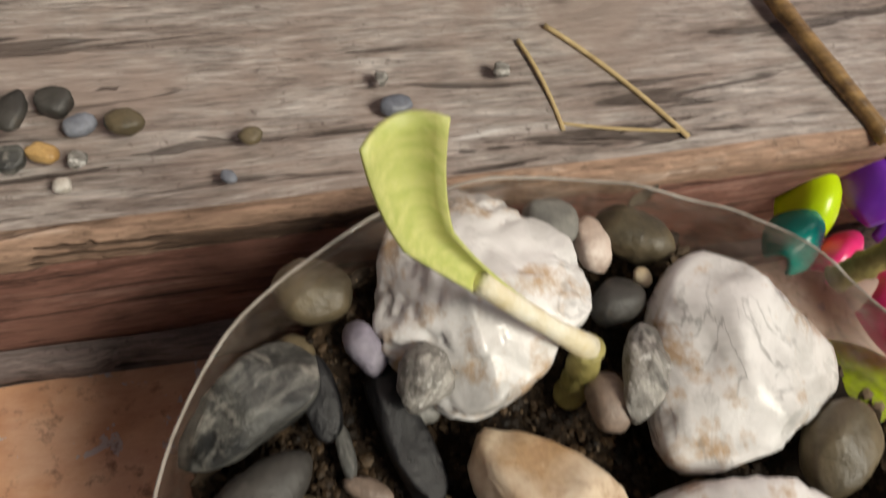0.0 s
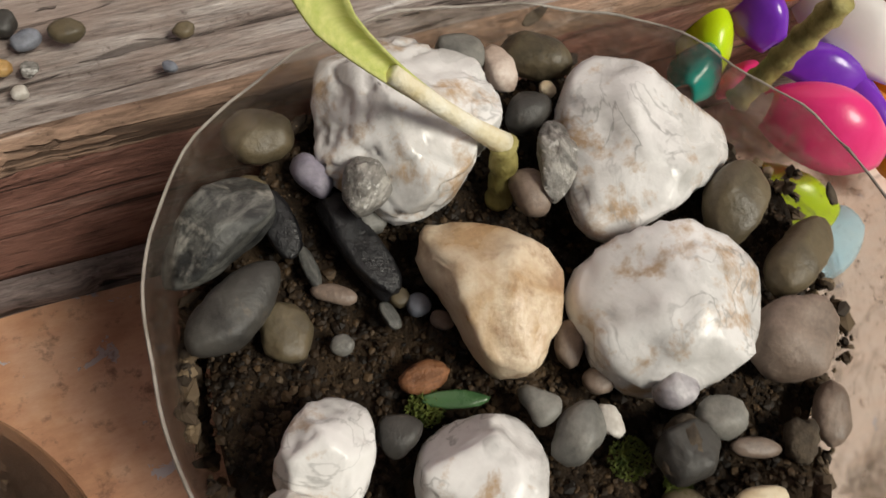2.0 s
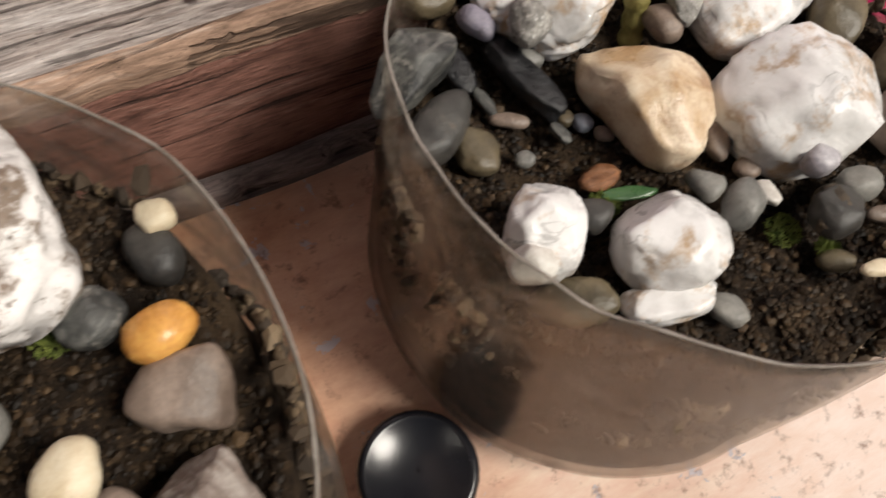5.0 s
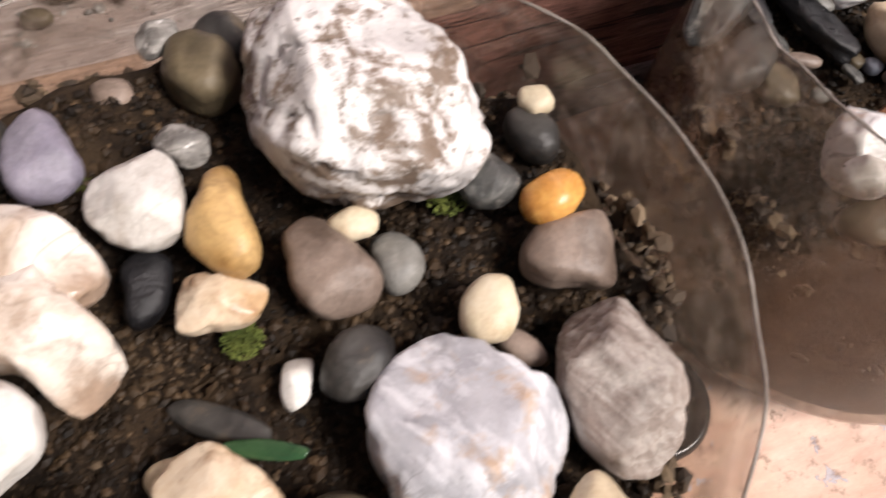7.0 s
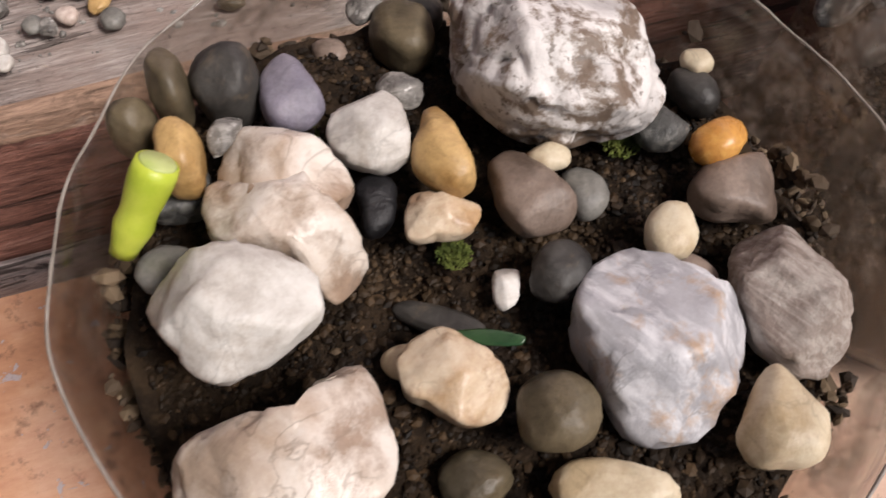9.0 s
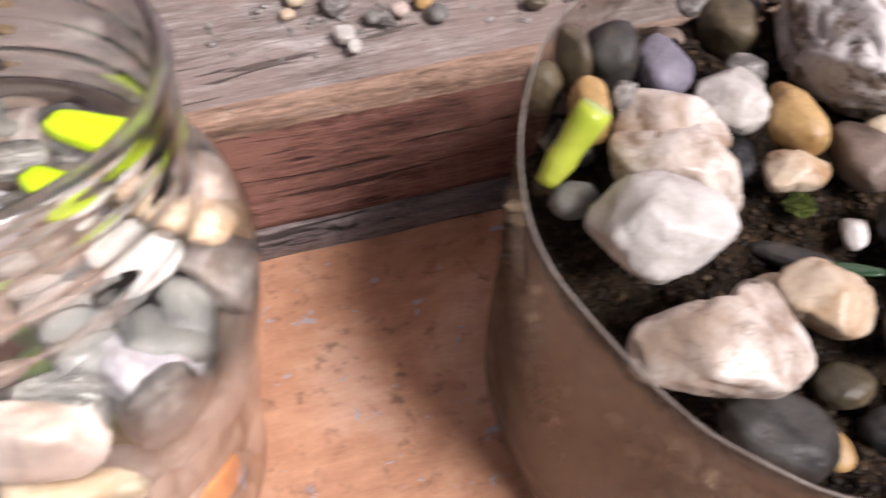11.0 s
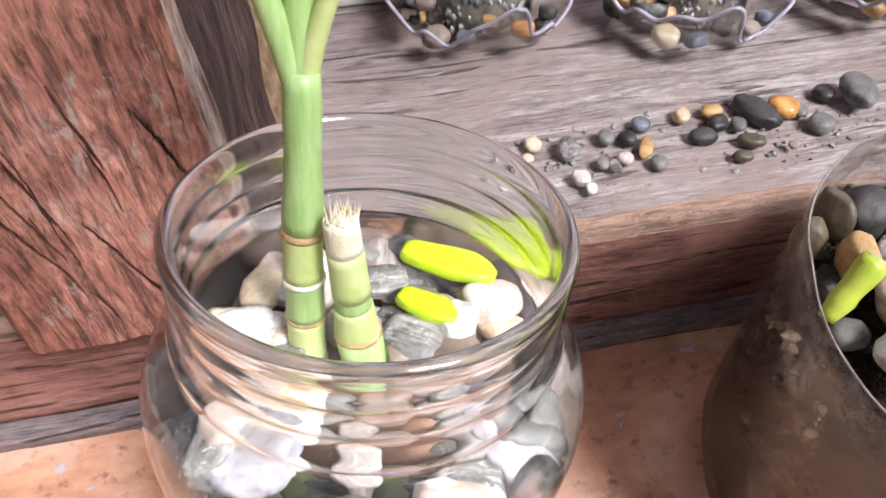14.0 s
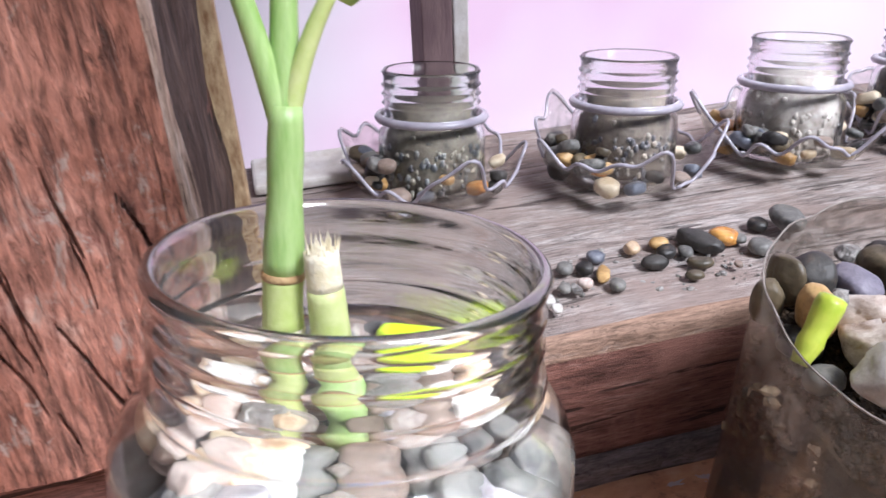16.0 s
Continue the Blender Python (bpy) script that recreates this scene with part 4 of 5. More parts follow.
jar_stone("grey", (-0.014, -0.0435, 0.1065), (0.0150, 0.0045, 0.0040), 8, 610, 0.8, label="flat pale grey stone")
jar_stone("pink", (0.0135, -0.0430, 0.1040), (0.0110, 0.0050, 0.0090), -16, 611, 0.7, label="large pale tan layered stone")
jar_stone("cream", (0.0150, -0.0440, 0.0890), (0.0150, 0.0050, 0.0060), -18, 612, 0.2, (0, 12), "long smooth cream pebble")
jar_stone("striped", (-0.0130, -0.0440, 0.0900), (0.0140, 0.0050, 0.0050), 16, 613, 0.3, label="long pale banded pebble")
jar_stone("slate", (0.0310, -0.0345, 0.0960), (0.0075, 0.0050, 0.0100), 42, 614, 0.5, label="greenish grey slate pebble")
jar_stone("mica", (-0.0300, -0.0330, 0.0840), (0.0085, 0.0050, 0.0080), -42, 615, 0.4)


for i, (kind, x, y, size) in enumerate((("white", -0.0300, 0.0100, 0.0070), ("pink", -0.0335, -0.0040, 0.0060), ("cream", -0.0260, 0.0225, 0.0065), ("white", -0.0130, 0.0320, 0.0070), ("grey", 0.0010, 0.0350, 0.0065), ("pink", -0.0310, -0.0180, 0.0065), ("mica", -0.0220, -0.0060, 0.0065), ("white", -0.0150, 0.0150, 0.0060), ("grey", 0.0150, 0.0340, 0.0060))):
    jar_stone(kind, (x, y, 0.1085), (size * 1.15, size * 0.85, size * 0.7), 40 * i, 620 + i, 0.35, (8, -6))


def bead(colour, place, size, turn, label, tip=0):
    v = stone_shape(size, 77, 0.0, 0.5, 4, 0.3)
    ob = new("plastic_piece", mesh_of("plastic_piece", v, BALL[4][1], FLOWER[colour]))
    ob.matrix_basis = in_jar(place, (tip, 0, turn))
    tagged(ob, label, "plastic piece", "pieces in the jar")


bead("lime", (0.0255, 0.0245, 0.113), (0.0145, 0.0065, 0.0045), -30, "bright lime green plastic piece under water in the jar")
bead("lime", (0.0165, 0.0085, 0.112), (0.0092, 0.0050, 0.0040), -40, "small lime green plastic piece under water in the jar")
bead("blue", (-0.007, -0.0462, 0.1120), (0.0100, 0.0016, 0.0042), 3, "blue plastic piece against the wall of the jar")
bead("blue", (-0.008, -0.0496, 0.0995), (0.0095, 0.0016, 0.0034), -5, "blue plastic piece lower in the jar")
bead("orange", (0.036, -0.029, 0.047), (0.0070, 0.0030, 0.0100), 40, "orange-red plastic piece against the wall of the jar")


def bamboo():
    """The tall stem with its leaves, in jar coordinates."""
    root = thing("bamboo_plant", "green lucky bamboo stem with leaves standing in the jar", "plant", JAR)
    x, y = -0.0172, 0.0035

    def at(z):
        return Vector((x + 0.002 * math.sin(z * 14) + 0.05 * max(0.0, z - 0.14), y + 0.02 * (z - 0.14), z))

    marks = [0.060, 0.100, 0.1225, 0.1345, 0.1480]
    for i in range(len(marks) - 1):
        lo, hi = marks[i], marks[i + 1]
        line = [at(lo + (hi - lo) * k / 6) for k in range(7)]
        v, f = tube(line, [0.0049, 0.0047, 0.0046, 0.0046, 0.0046, 0.0047, 0.0049], 24)
        part("stem", mesh_of("stem", v, f, STEM if i % 2 == 0 else STEM_PALE), root)
        v, f = tube([at(hi - 0.0012), at(hi - 0.0004), at(hi + 0.0006)], [0.0049, 0.0052, 0.0048], 24)
        part("node_ring", mesh_of("node_ring", v, f, NODE_RING if i % 2 else STEM_CUT), root, "tan ring at the node")
    line = [at(0.148 + 0.038 * k / 10) for k in range(11)]
    v, f = tube(line, [0.0046 - 0.0001 * k + 0.0002 * math.sin(k) for k in range(11)], 24)
    part("stem", mesh_of("stem", v, f, STEM), root)
    top = at(0.183)
    # leaf sheaths that fork
    for name, mid, end, r, mat in (("leaf", (-0.006, 0.002, 0.020), (-0.021, 0.004, 0.060), 0.0030, STEM), ("leaf", (0.0025, 0.000, 0.013), (0.0095, -0.002, 0.027), 0.0026, STEM_PALE), ("leaf", (0.000, 0.004, 0.02), (0.001, 0.006, 0.060), 0.0036, STEM)):
        pts = curve_points(top - Vector((0, 0, 0.004)), top + Vector(mid), top + Vector(end), 12)
        v, f = tube(pts, [r * (1 - 0.035 * k) for k in range(12)], 16)
        part("leaf_sheath", mesh_of("leaf_sheath", v, f, mat), root, "green leaf sheath")
    blades = [((-0.021, 0.004, 0.060), (-0.040, 0.006, 0.095), (-0.085, 0.010, 0.105), 0.0075), ((0.0090, -0.002, 0.0255), (0.0150, -0.002, 0.040), (0.036, -0.008, 0.085), 0.0085), ((0.001, 0.006, 0.060), (0.004, 0.012, 0.10), (0.020, 0.03, 0.15), 0.0075)]
    for a, b, c, wide in blades:
        pts = curve_points(top + Vector(a), top + Vector(b), top + Vector(c), 18)
        verts, faces, m = [], [], 7
        for i, p in enumerate(pts):
            t = i / 17
            w = wide * (math.sin(math.pi * min(1, 0.12 + 0.88 * t)) ** 0.7) + 0.0006
            d = (pts[min(i + 1, 17)] - pts[max(i - 1, 0)]).normalized()
            u = d.cross(Vector((0, -1, 0.3))).normalized()
            nrm = d.cross(u)
            for k in range(m):
                s = (k / (m - 1) - 0.5) * 2
                verts.append(p + u * w * s + nrm * 0.25 * w * (s * s))
        for i in range(17):
            for k in range(m - 1):
                faces.append((i * m + k, i * m + k + 1, (i + 1) * m + k + 1, (i + 1) * m + k))
        leaf = part("leaf", mesh_of("leaf", verts, faces, LEAF), root, "long green pointed leaf")
        leaf.modifiers.new("thick", "SOLIDIFY").thickness = 0.0004
    # the cut stem beside it
    cut = thing("cut_bamboo", "short cut bamboo stem with a frayed pale top", "plant", JAR)
    cx, cy = -0.0045, -0.0030

    def on(z):
        return Vector((cx - 0.0035 * (z - 0.13) / 0.03, cy + 0.012 * (z - 0.13), z))

    for lo, hi, r0, r1, mat in ((0.060, 0.1205, 0.0054, 0.0057, STEM), (0.1205, 0.1300, 0.0056, 0.0047, STEM_PALE), (0.1300, 0.1335, 0.0043, 0.0043, STEM), (0.1335, 0.1465, 0.0046, 0.0042, STEM_PALE), (0.1465, 0.1550, 0.0041, 0.0039, STEM_CUT)):
        line = [on(lo + (hi - lo) * k / 5) for k in range(6)]
        v, f = tube(line, [r0 + (r1 - r0) * k / 5 for k in range(6)], 24)
        part("stem", mesh_of("stem", v, f, mat), cut)
    v, f = tube([on(0.1195), on(0.1206), on(0.1217)], [0.0057, 0.0060, 0.0056], 24)
    part("node_ring", mesh_of("node_ring", v, f, NODE_RING), cut, "rusty brown ring")
    rnd = random.Random(9)
    verts, faces = [], []
    for i in range(60):
        a, r = rnd.uniform(0, 6.28), 0.0037 * math.sqrt(rnd.random())
        p = on(0.1545) + Vector((r * math.cos(a), r * math.sin(a), 0))
        h = rnd.uniform(0.001, 0.0055)
        b = len(verts)
        verts += [p + Vector((-0.0003, 0, 0)), p + Vector((0.0003, 0, 0)), p + Vector((0, 0.0003, 0)), p + Vector((rnd.uniform(-1, 1) * 0.001, rnd.uniform(-1, 1) * 0.001, h))]
        faces += [(b, b + 1, b + 3), (b + 1, b + 2, b + 3), (b + 2, b, b + 3)]
    part("frayed_top", mesh_of("frayed_top", verts, faces, STEM_CUT, False), cut, "frayed dry fibres")["kind"] = "stuff"


bamboo()


# ---- small jars in cut bottle cups on the sill ----
def small_jar(x, y, seed, height=0.0615, radius=0.0265, cup=True, muddy=False, mat=None):
    rnd = random.Random(seed)
    z = BEAM_H + 0.0012
    up = pose(0, 0, 0, -8, 4, 0)
    m = SILL @ pose(x, y, z) @ up
    if cup:
        bowl = thing("plastic_cup", "cut clear plastic bottle base with a wavy lip, holding pebbles", "cup", m, "cups on the sill")
        n = 128
        prof = [(0.0005, 0.001), (0.022, 0.0005), (0.031, 0.002), (0.0365, 0.006), (0.040, 0.011), (0.0425, 0.016), (0.0445, 0.020)]
        inner = [(r - 0.0007, q + 0.0007) for r, q in prof[::-1]]
        verts, faces = lathe(prof + inner, n)
        out = []
        for px, py, pz in verts:
            a = math.atan2(py, px)
            t = max(0, (pz - 0.004) / 0.016)
            wave = math.sin(5 * a + seed) * 0.6 + 0.5 * math.sin(3 * a + 2 * seed) + 0.3 * math.sin(9 * a + seed)
            wave += 0.25 * math.sin(14 * a + 3 * seed)
            k = 1 + 0.13 * t * t * wave
            out.append((px * k, py * k, pz + 0.010 * t * t * wave + 0.004 * t * t * math.sin(a)))
        film = part("film", mesh_of("film", out, faces, FILM_CLEAN), bowl)
        film.visible_shadow = False
        edge = [Vector(p) for p in out[(len(prof) - 1) * n:len(prof) * n]]
        v, f = tube(edge + edge[:1], 0.0009, 8, False)
        part("lip", mesh_of("lip", v, f, RIM_CLEAR), bowl, "rolled whitish lip")
        kinds = ["dark", "grey", "olive", "brown", "cream", "dark", "ochre", "slate", "orange", "blue"]
        for i in range(30):
            # the most lie heaped on one side of the cup
            side = i >= 16
            a = radians(190) + rnd.uniform(-0.7, 0.7) if side else 2 * math.pi * i / 16 + rnd.uniform(-0.15, 0.15)
            r = rnd.uniform(0.0305, 0.0365)
            s = rnd.uniform(0.0030, 0.0056)
            rise = (0.012 + 0.012 * rnd.random()) if side else 0.009 + rnd.uniform(-0.003, 0.003) + (0.006 if i % 3 == 0 else 0)
            ob = new("river_pebble", mesh_of("river_pebble", stone_shape((s * 1.25, s, s * 0.8), seed * 50 + i, 0, 0.2, 3), BALL[3][1], STONE[kinds[rnd.randrange(10)] if i else "cream"]))
            ob.matrix_basis = m @ pose(r * math.cos(a), r * math.sin(a), rise, rnd.uniform(-30, 30), rnd.uniform(-30, 30), rnd.uniform(0, 180))
            tagged(ob, "small river pebble in a plastic cup", "pebble", "pebbles in the cups")
    R = radius
    glassy = thing("small_jar", "small muddy glass jar filled with gravel" if muddy else "small clear glass jar filled with gravel and water", "jar", m @ pose(0, 0, 0.0022), "small jars on the sill")
    H = height
    out = [(0.0005, 0.001), (R * 0.85, 0.0005), (R * 0.97, 0.004), (R, 0.010), (R, H * 0.44), (R * 0.97, H * 0.52), (R * 0.88, H * 0.58), (R * 0.88, H * 0.60), (R * 0.98, H * 0.62), (R * 0.99, H * 0.65), (R * 0.88, H * 0.67), (R * 0.86, H * 0.70)]
    for k in range(3):
        q = H * (0.74 + 0.07 * k)
        out += [(R * 0.87, q - 0.001), (R * 0.91, q), (R * 0.87, q + 0.001)]
    out += [(R * 0.87, H * 0.95), (R * 0.90, H * 0.98), (R * 0.86, H)]
    inn = [(R * 0.80, H * 0.985), (R * 0.79, H * 0.70), (R * 0.80, H * 0.58), (R * 0.90, H * 0.50), (R * 0.92, H * 0.42), (R * 0.92, 0.006), (R * 0.8, 0.003), (0.0005, 0.003)]
    v, f = lathe(out + inn, 72)
    g = part("glass", mesh_of("glass", v, f, mat or (GLASS_GREEN if seed % 2 else GLASS_SMALL)), glassy)
    g.visible_shadow = False
    fill = [(0.0005, 0.0035), (R * 0.76, 0.0035), (R * 0.87, 0.0075), (R * 0.87, H * 0.42), (R * 0.84, H * 0.50), (R * 0.74, H * 0.57), (R * 0.74, H * 0.70), (0.0005, H * 0.71)]
    v, f = lathe(fill, 60)
    part("mud", mesh_of("mud", v, f, MUD if muddy else JAR_MUD), glassy, "brown mud")
    bv, bf = BALL[2]
    v, f = [], []
    for i in range(240):
        a, q = rnd.uniform(0, 2 * math.pi), H * rnd.uniform(0.05, 0.52)
        s = rnd.uniform(0.0012, 0.0036)
        r = R * (0.90 if q < H * 0.42 else 0.84) - s * 0.55
        b0 = len(v)
        jit = np.array([rnd.uniform(0.75, 1.2) for _ in bv])[:, None] * bv * np.array((s, s, s * rnd.uniform(0.6, 1.0)))
        v.extend((r * math.cos(a) + x * 0.6, r * math.sin(a) + y * 0.6, q + z) for x, y, z in jit)
        f.extend(tuple(b0 + k for k in face) for face in bf)
    part("gravel", mesh_of("gravel", v, f, MUD if muddy else JAR_GRAVEL), glassy, "grey and brown gravel")["kind"] = "stuff"
    # the plastic collar under the neck
    ring = [(R * 0.93, H * 0.595), (R * 1.03, H * 0.600), (R * 1.06, H * 0.625), (R * 1.03, H * 0.650), (R * 0.93, H * 0.655)]
    v, f = lathe(ring, 64)
    part("collar", mesh_of("collar", v, f, RIM_CLEAR), glassy, "pale lilac collar")


JAR_MUD = stone_material("jar_mud", (0.06, 0.05, 0.04), (0.17, 0.14, 0.11), None, 0, 200, 0.7)
RIM_CLEAR = plain("whitish_plastic_lip", (0.30, 0.28, 0.33), (0.52, 0.49, 0.55), 100, 0.25, 0.2)
MUD = stone_material("dried_mud", (0.16, 0.135, 0.11), (0.40, 0.37, 0.33), (0.62, 0.60, 0.56), 0.6, 90, 0.8)
JAR_GRAVEL, gt, gp = tree("jar_gravel")
gi = gt.nodes.new("ShaderNodeNewGeometry")
gcol = ramp(gt, gi.outputs["Random Per Island"], [(0.0, (0.035, 0.035, 0.042)), (0.45, (0.11, 0.11, 0.12)), (0.7, (0.20, 0.18, 0.15)), (0.9, (0.27, 0.23, 0.18)), (1.0, (0.32, 0.30, 0.28))])
gt.links.new(mixed(gt, 0.4, gcol, ramp(gt, noisy(gt, coords(gt), 600, 4, 0.7), [(0.3, (0.25, 0.25, 0.25)), (0.7, (0.75, 0.75, 0.75))]), "OVERLAY"), gp.inputs["Base Color"])
gp.inputs["Roughness"].default_value = 0.45
small_jar(-0.314, 0.132, 3)
small_jar(-0.218, 0.116, 4)
small_jar(-0.124, 0.112, 6, muddy=True)
small_jar(-0.036, 0.116, 7)
small_jar(0.019, 0.071, 8, cup=False)

# ---- the plastic flowers beside the first planter ----
def petal(colour, place, size, turn, tip, label, seed):
    """A cupped plastic petal."""
    n, m = 22, 15
    verts, faces = [], []
    for j in range(n):
        t = j / (n - 1)
        w = math.sin(math.pi * (0.08 + 0.86 * t)) ** 0.6
        for k in range(m):
            s = (k / (m - 1) - 0.5) * 2
            verts.append((size[0] * (t - 0.5) * 2, size[1] * w * s, size[2] * (1 - s * s) * math.sin(math.pi * (0.15 + 0.75 * t)) + 0.0006 * noise.noise(Vector((t * 4, s * 3, seed)))))
    for j in range(n - 1):
        for k in range(m - 1):
            faces.append((j * m + k, j * m + k + 1, (j + 1) * m + k + 1, (j + 1) * m + k))
    ob = new("plastic_petal", mesh_of("plastic_petal", verts, faces, FLOWER[colour]))
    ob.modifiers.new("thick", "SOLIDIFY").thickness = 0.0012
    ob.matrix_basis = SILL @ pose(*place, tip[0], tip[1], turn)
    tagged(ob, label, "plastic petal", "plastic petals by the planter")


petal("lime", (0.0900, -0.0030, 0.044), (0.0130, 0.0085, 0.012), 60, (0, -20), "lime green plastic petal with a glossy curl", 1)
petal("purple", (0.1060, -0.0030, 0.050), (0.0110, 0.0085, 0.012), 100, (0, -10), "purple glossy plastic petal", 2)
petal("purple", (0.1250, -0.0230, 0.040), (0.0160, 0.0085, 0.010), 140, (10, 0), "purple plastic petal among the others", 3)
petal("teal", (0.0780, -0.0150, 0.046), (0.0120, 0.0075, 0.010), 35, (0, 10), "teal plastic petal beside the planter", 4)
petal("pink", (0.1080, -0.0460, 0.046), (0.0190, 0.0150, 0.016), -40, (0, 0), "bright pink cupped plastic petal", 5)
petal("lime", (0.1020, -0.0560, 0.022), (0.0180, 0.0100, 0.012), -40, (0, 0), "lime green plastic petal lying low", 6)
petal("orange", (0.1200, 0.0080, 0.058), (0.0150, 0.0120, 0.012), 20, (0, 0), "orange plastic petal near the sill", 7)
petal("orange", (0.1400, -0.0400, 0.030), (0.0180, 0.0100, 0.012), 120, (0, 0), "orange plastic petal behind the pink one", 8)
petal("white", (0.1420, -0.0150, 0.045), (0.0220, 0.0140, 0.014), 110, (0, 0), "white plastic petal behind the purple ones", 9)
petal("sky", (0.1170, -0.0720, 0.006), (0.0210, 0.0130, 0.006), 10, (0, 0), "pale blue plastic petal on the ledge", 10)
petal("pink", (0.0960, -0.0200, 0.040), (0.0100, 0.0050, 0.006), 30, (0, 0), "small pink plastic petal", 11)

petal("purple", (0.1359, -0.0358, 0.0360), (0.0242, 0.0075, 0.009), -83, (0, 0), "long folded purple plastic petal beside the pink one", 12)
petal("orange", (0.1588, -0.0294, 0.0300), (0.0124, 0.0060, 0.009), -84, (0, 0), "orange plastic petal under the white one", 13)
petal("white", (0.1508, -0.0206, 0.0400), (0.0165, 0.0075, 0.009), -82, (0, 0), "white plastic petal edged with yellow", 14)
petal("orange", (0.1595, -0.0563, 0.0160), (0.0083, 0.0100, 0.009), -45, (0, 0), "orange plastic petal lying on the ledge", 15)


def rod(name, points, radii, material, label, category):
    v, f = tube(points, radii, 16)
    ob = new(name, mesh_of(name, v, f, material))
    ob.matrix_basis = SILL.copy()
    tagged(ob, label, category)


rod("bamboo_stick", curve_points((0.0740, 0.062, 0.0775), (0.084, 0.030, 0.0775), (0.0965, 0.000, 0.074), 20), [0.0024 + 0.0003 * (i % 6 == 0) for i in range(20)], BAMBOO, "thin brown glossy stick leaning over the sill edge", "stick")
rod("mossy_cane", curve_points((0.0855, -0.0286, 0.048), (0.0919, -0.0281, 0.070), (0.0930, -0.0297, 0.092), 24), [0.0036 + 0.0008 * (i % 5 == 0) for i in range(24)], GREEN_ROD, "knobbly yellow-green cane standing among plastic petals", "cane")
rod("dry_root", curve_points((0.0010, 0.042, 0.0742), (0.0050, 0.030, 0.0742), (0.0055, 0.014, 0.0742), 16), 0.0006, ROOT, "dry pale root strand lying on the sill board", "root")
rod("dry_root", curve_points((0.0095, 0.046, 0.0742), (0.024, 0.032, 0.0742), (0.0385, 0.008, 0.0742), 18), 0.0007, ROOT, "long dry pale root strand on the sill board", "root")
rod("dry_root", curve_points((0.0055, 0.016, 0.0742), (0.020, 0.012, 0.0742), (0.038, 0.010, 0.0742), 18), 0.0004, ROOT, "thin dry root strand along the board edge", "root")


# a black bottle cap lying between the planters, ribbed round its edge
def cap():
    root = thing("black_bottle_cap", "small round black plastic bottle cap on the orange ledge", "dish", SILL @ pose(-0.1046, -0.1158, 0.001))
    prof = [(0.0005, 0.0), (0.0170, 0.0), (0.0176, 0.001), (0.0176, 0.011), (0.0167, 0.0128), (0.0150, 0.0132), (0.0145, 0.0126), (0.0005, 0.0126)]
    v, f = lathe(prof, 72, lambda a, z: 1 + (0.008 * (1 if math.sin(40 * a) > 0 else 0) if 0.001 < z < 0.0115 else 0))
    part("body", mesh_of("body", v, f, BLACK_CAP), root)


cap()
for place, size, seed in (((-0.0495, -0.090, 0.0865), 0.0040, 1), ((-0.0150, -0.1135, 0.0860), 0.0045, 2), ((-0.0080, -0.1215, 0.0860), 0.0030, 3), ((-0.2270, -0.0530, 0.105), 0.0040, 4), ((-0.2060, -0.0905, 0.103), 0.0036, 5), ((-0.1620, -0.0760, 0.103), 0.0045, 6)):
    moss(place, size, seed)



def flake(place, size, turn, tip, seed):
    v = stone_shape(size, seed, 0.1, 0.0, 3, 2.0)
    ob = new("leaf_scrap", mesh_of("leaf_scrap", v, BALL[3][1], STONE["clod"]))
    ob.matrix_basis = SILL @ pose(*place, tip, 0, turn)
    tagged(ob, "dark dry leaf scrap stuck to the planter wall", "leaf scrap")


flake((0.0030, -0.0195, 0.1035), (0.0042, 0.0017, 0.0004), 20, 62, 1)
flake((0.0485, -0.0800, 0.1000), (0.0030, 0.0016, 0.0008), 70, 30, 2)
# ---- stones, one by one: place, half-sizes, turn, seed ----
stone("P1", "quartz", (-0.0334, -0.0314, 0.0970), (0.0205, 0.0205, 0.0135), 0, 1, box=0.2, reach=(99, 102, 90, 101, 109, 107, 99, 89, 93, 99, 95, 116, 107, 98, 87, 104))
stone("P1", "quartz", (0.0147, -0.0537, 0.0970), (0.0198, 0.0198, 0.0130), 0, 2, box=0.1, reach=(120, 100, 82, 83, 111, 111, 97, 86, 88, 108, 128, 97, 83, 79, 88, 116))
stone("P1", "pink", (-0.0060, -0.0244, 0.0940), (0.0048, 0.0048, 0.0033), 0, 3, box=0.5, reach=(69, 114, 131, 112, 77, 75, 105, 141, 74))
stone("P1", "olive", (0.0032, -0.0237, 0.0940), (0.0071, 0.0071, 0.0052), 0, 4, box=0.15, reach=(99, 67, 73, 122, 122, 84, 72, 91, 129))
stone("P1", "grey", (-0.0140, -0.0191, 0.0940), (0.0060, 0.0059, 0.0047), -14, 5, box=0.3)
stone("P1", "cream", (0.0023, -0.0331, 0.0940), (0.0023, 0.0020, 0.0016), -63, 6)
stone("P1", "dark", (-0.0045, -0.0371, 0.0940), (0.0052, 0.0052, 0.0040), 0, 7, box=0.15, reach=(112, 104, 96, 86, 95, 122, 113, 81, 94))
stone("P1", "olive", (-0.0692, -0.0370, 0.0900), (0.0054, 0.0050, 0.0042), 30, 8)
stone("P1", "tan", (-0.0296, -0.0741, 0.0960), (0.0142, 0.0142, 0.0115), 0, 9, box=0.1, reach=(98, 87, 83, 88, 105, 141, 121, 78, 67, 67, 83, 121, 130, 107, 99, 100))
stone("P1", "quartz", (0.0022, -0.0896, 0.0970), (0.0182, 0.0182, 0.0140), 0, 10, box=0.3, reach=(117, 109, 96, 86, 86, 95, 108, 109, 96, 103, 105, 95, 93, 91, 96, 100))
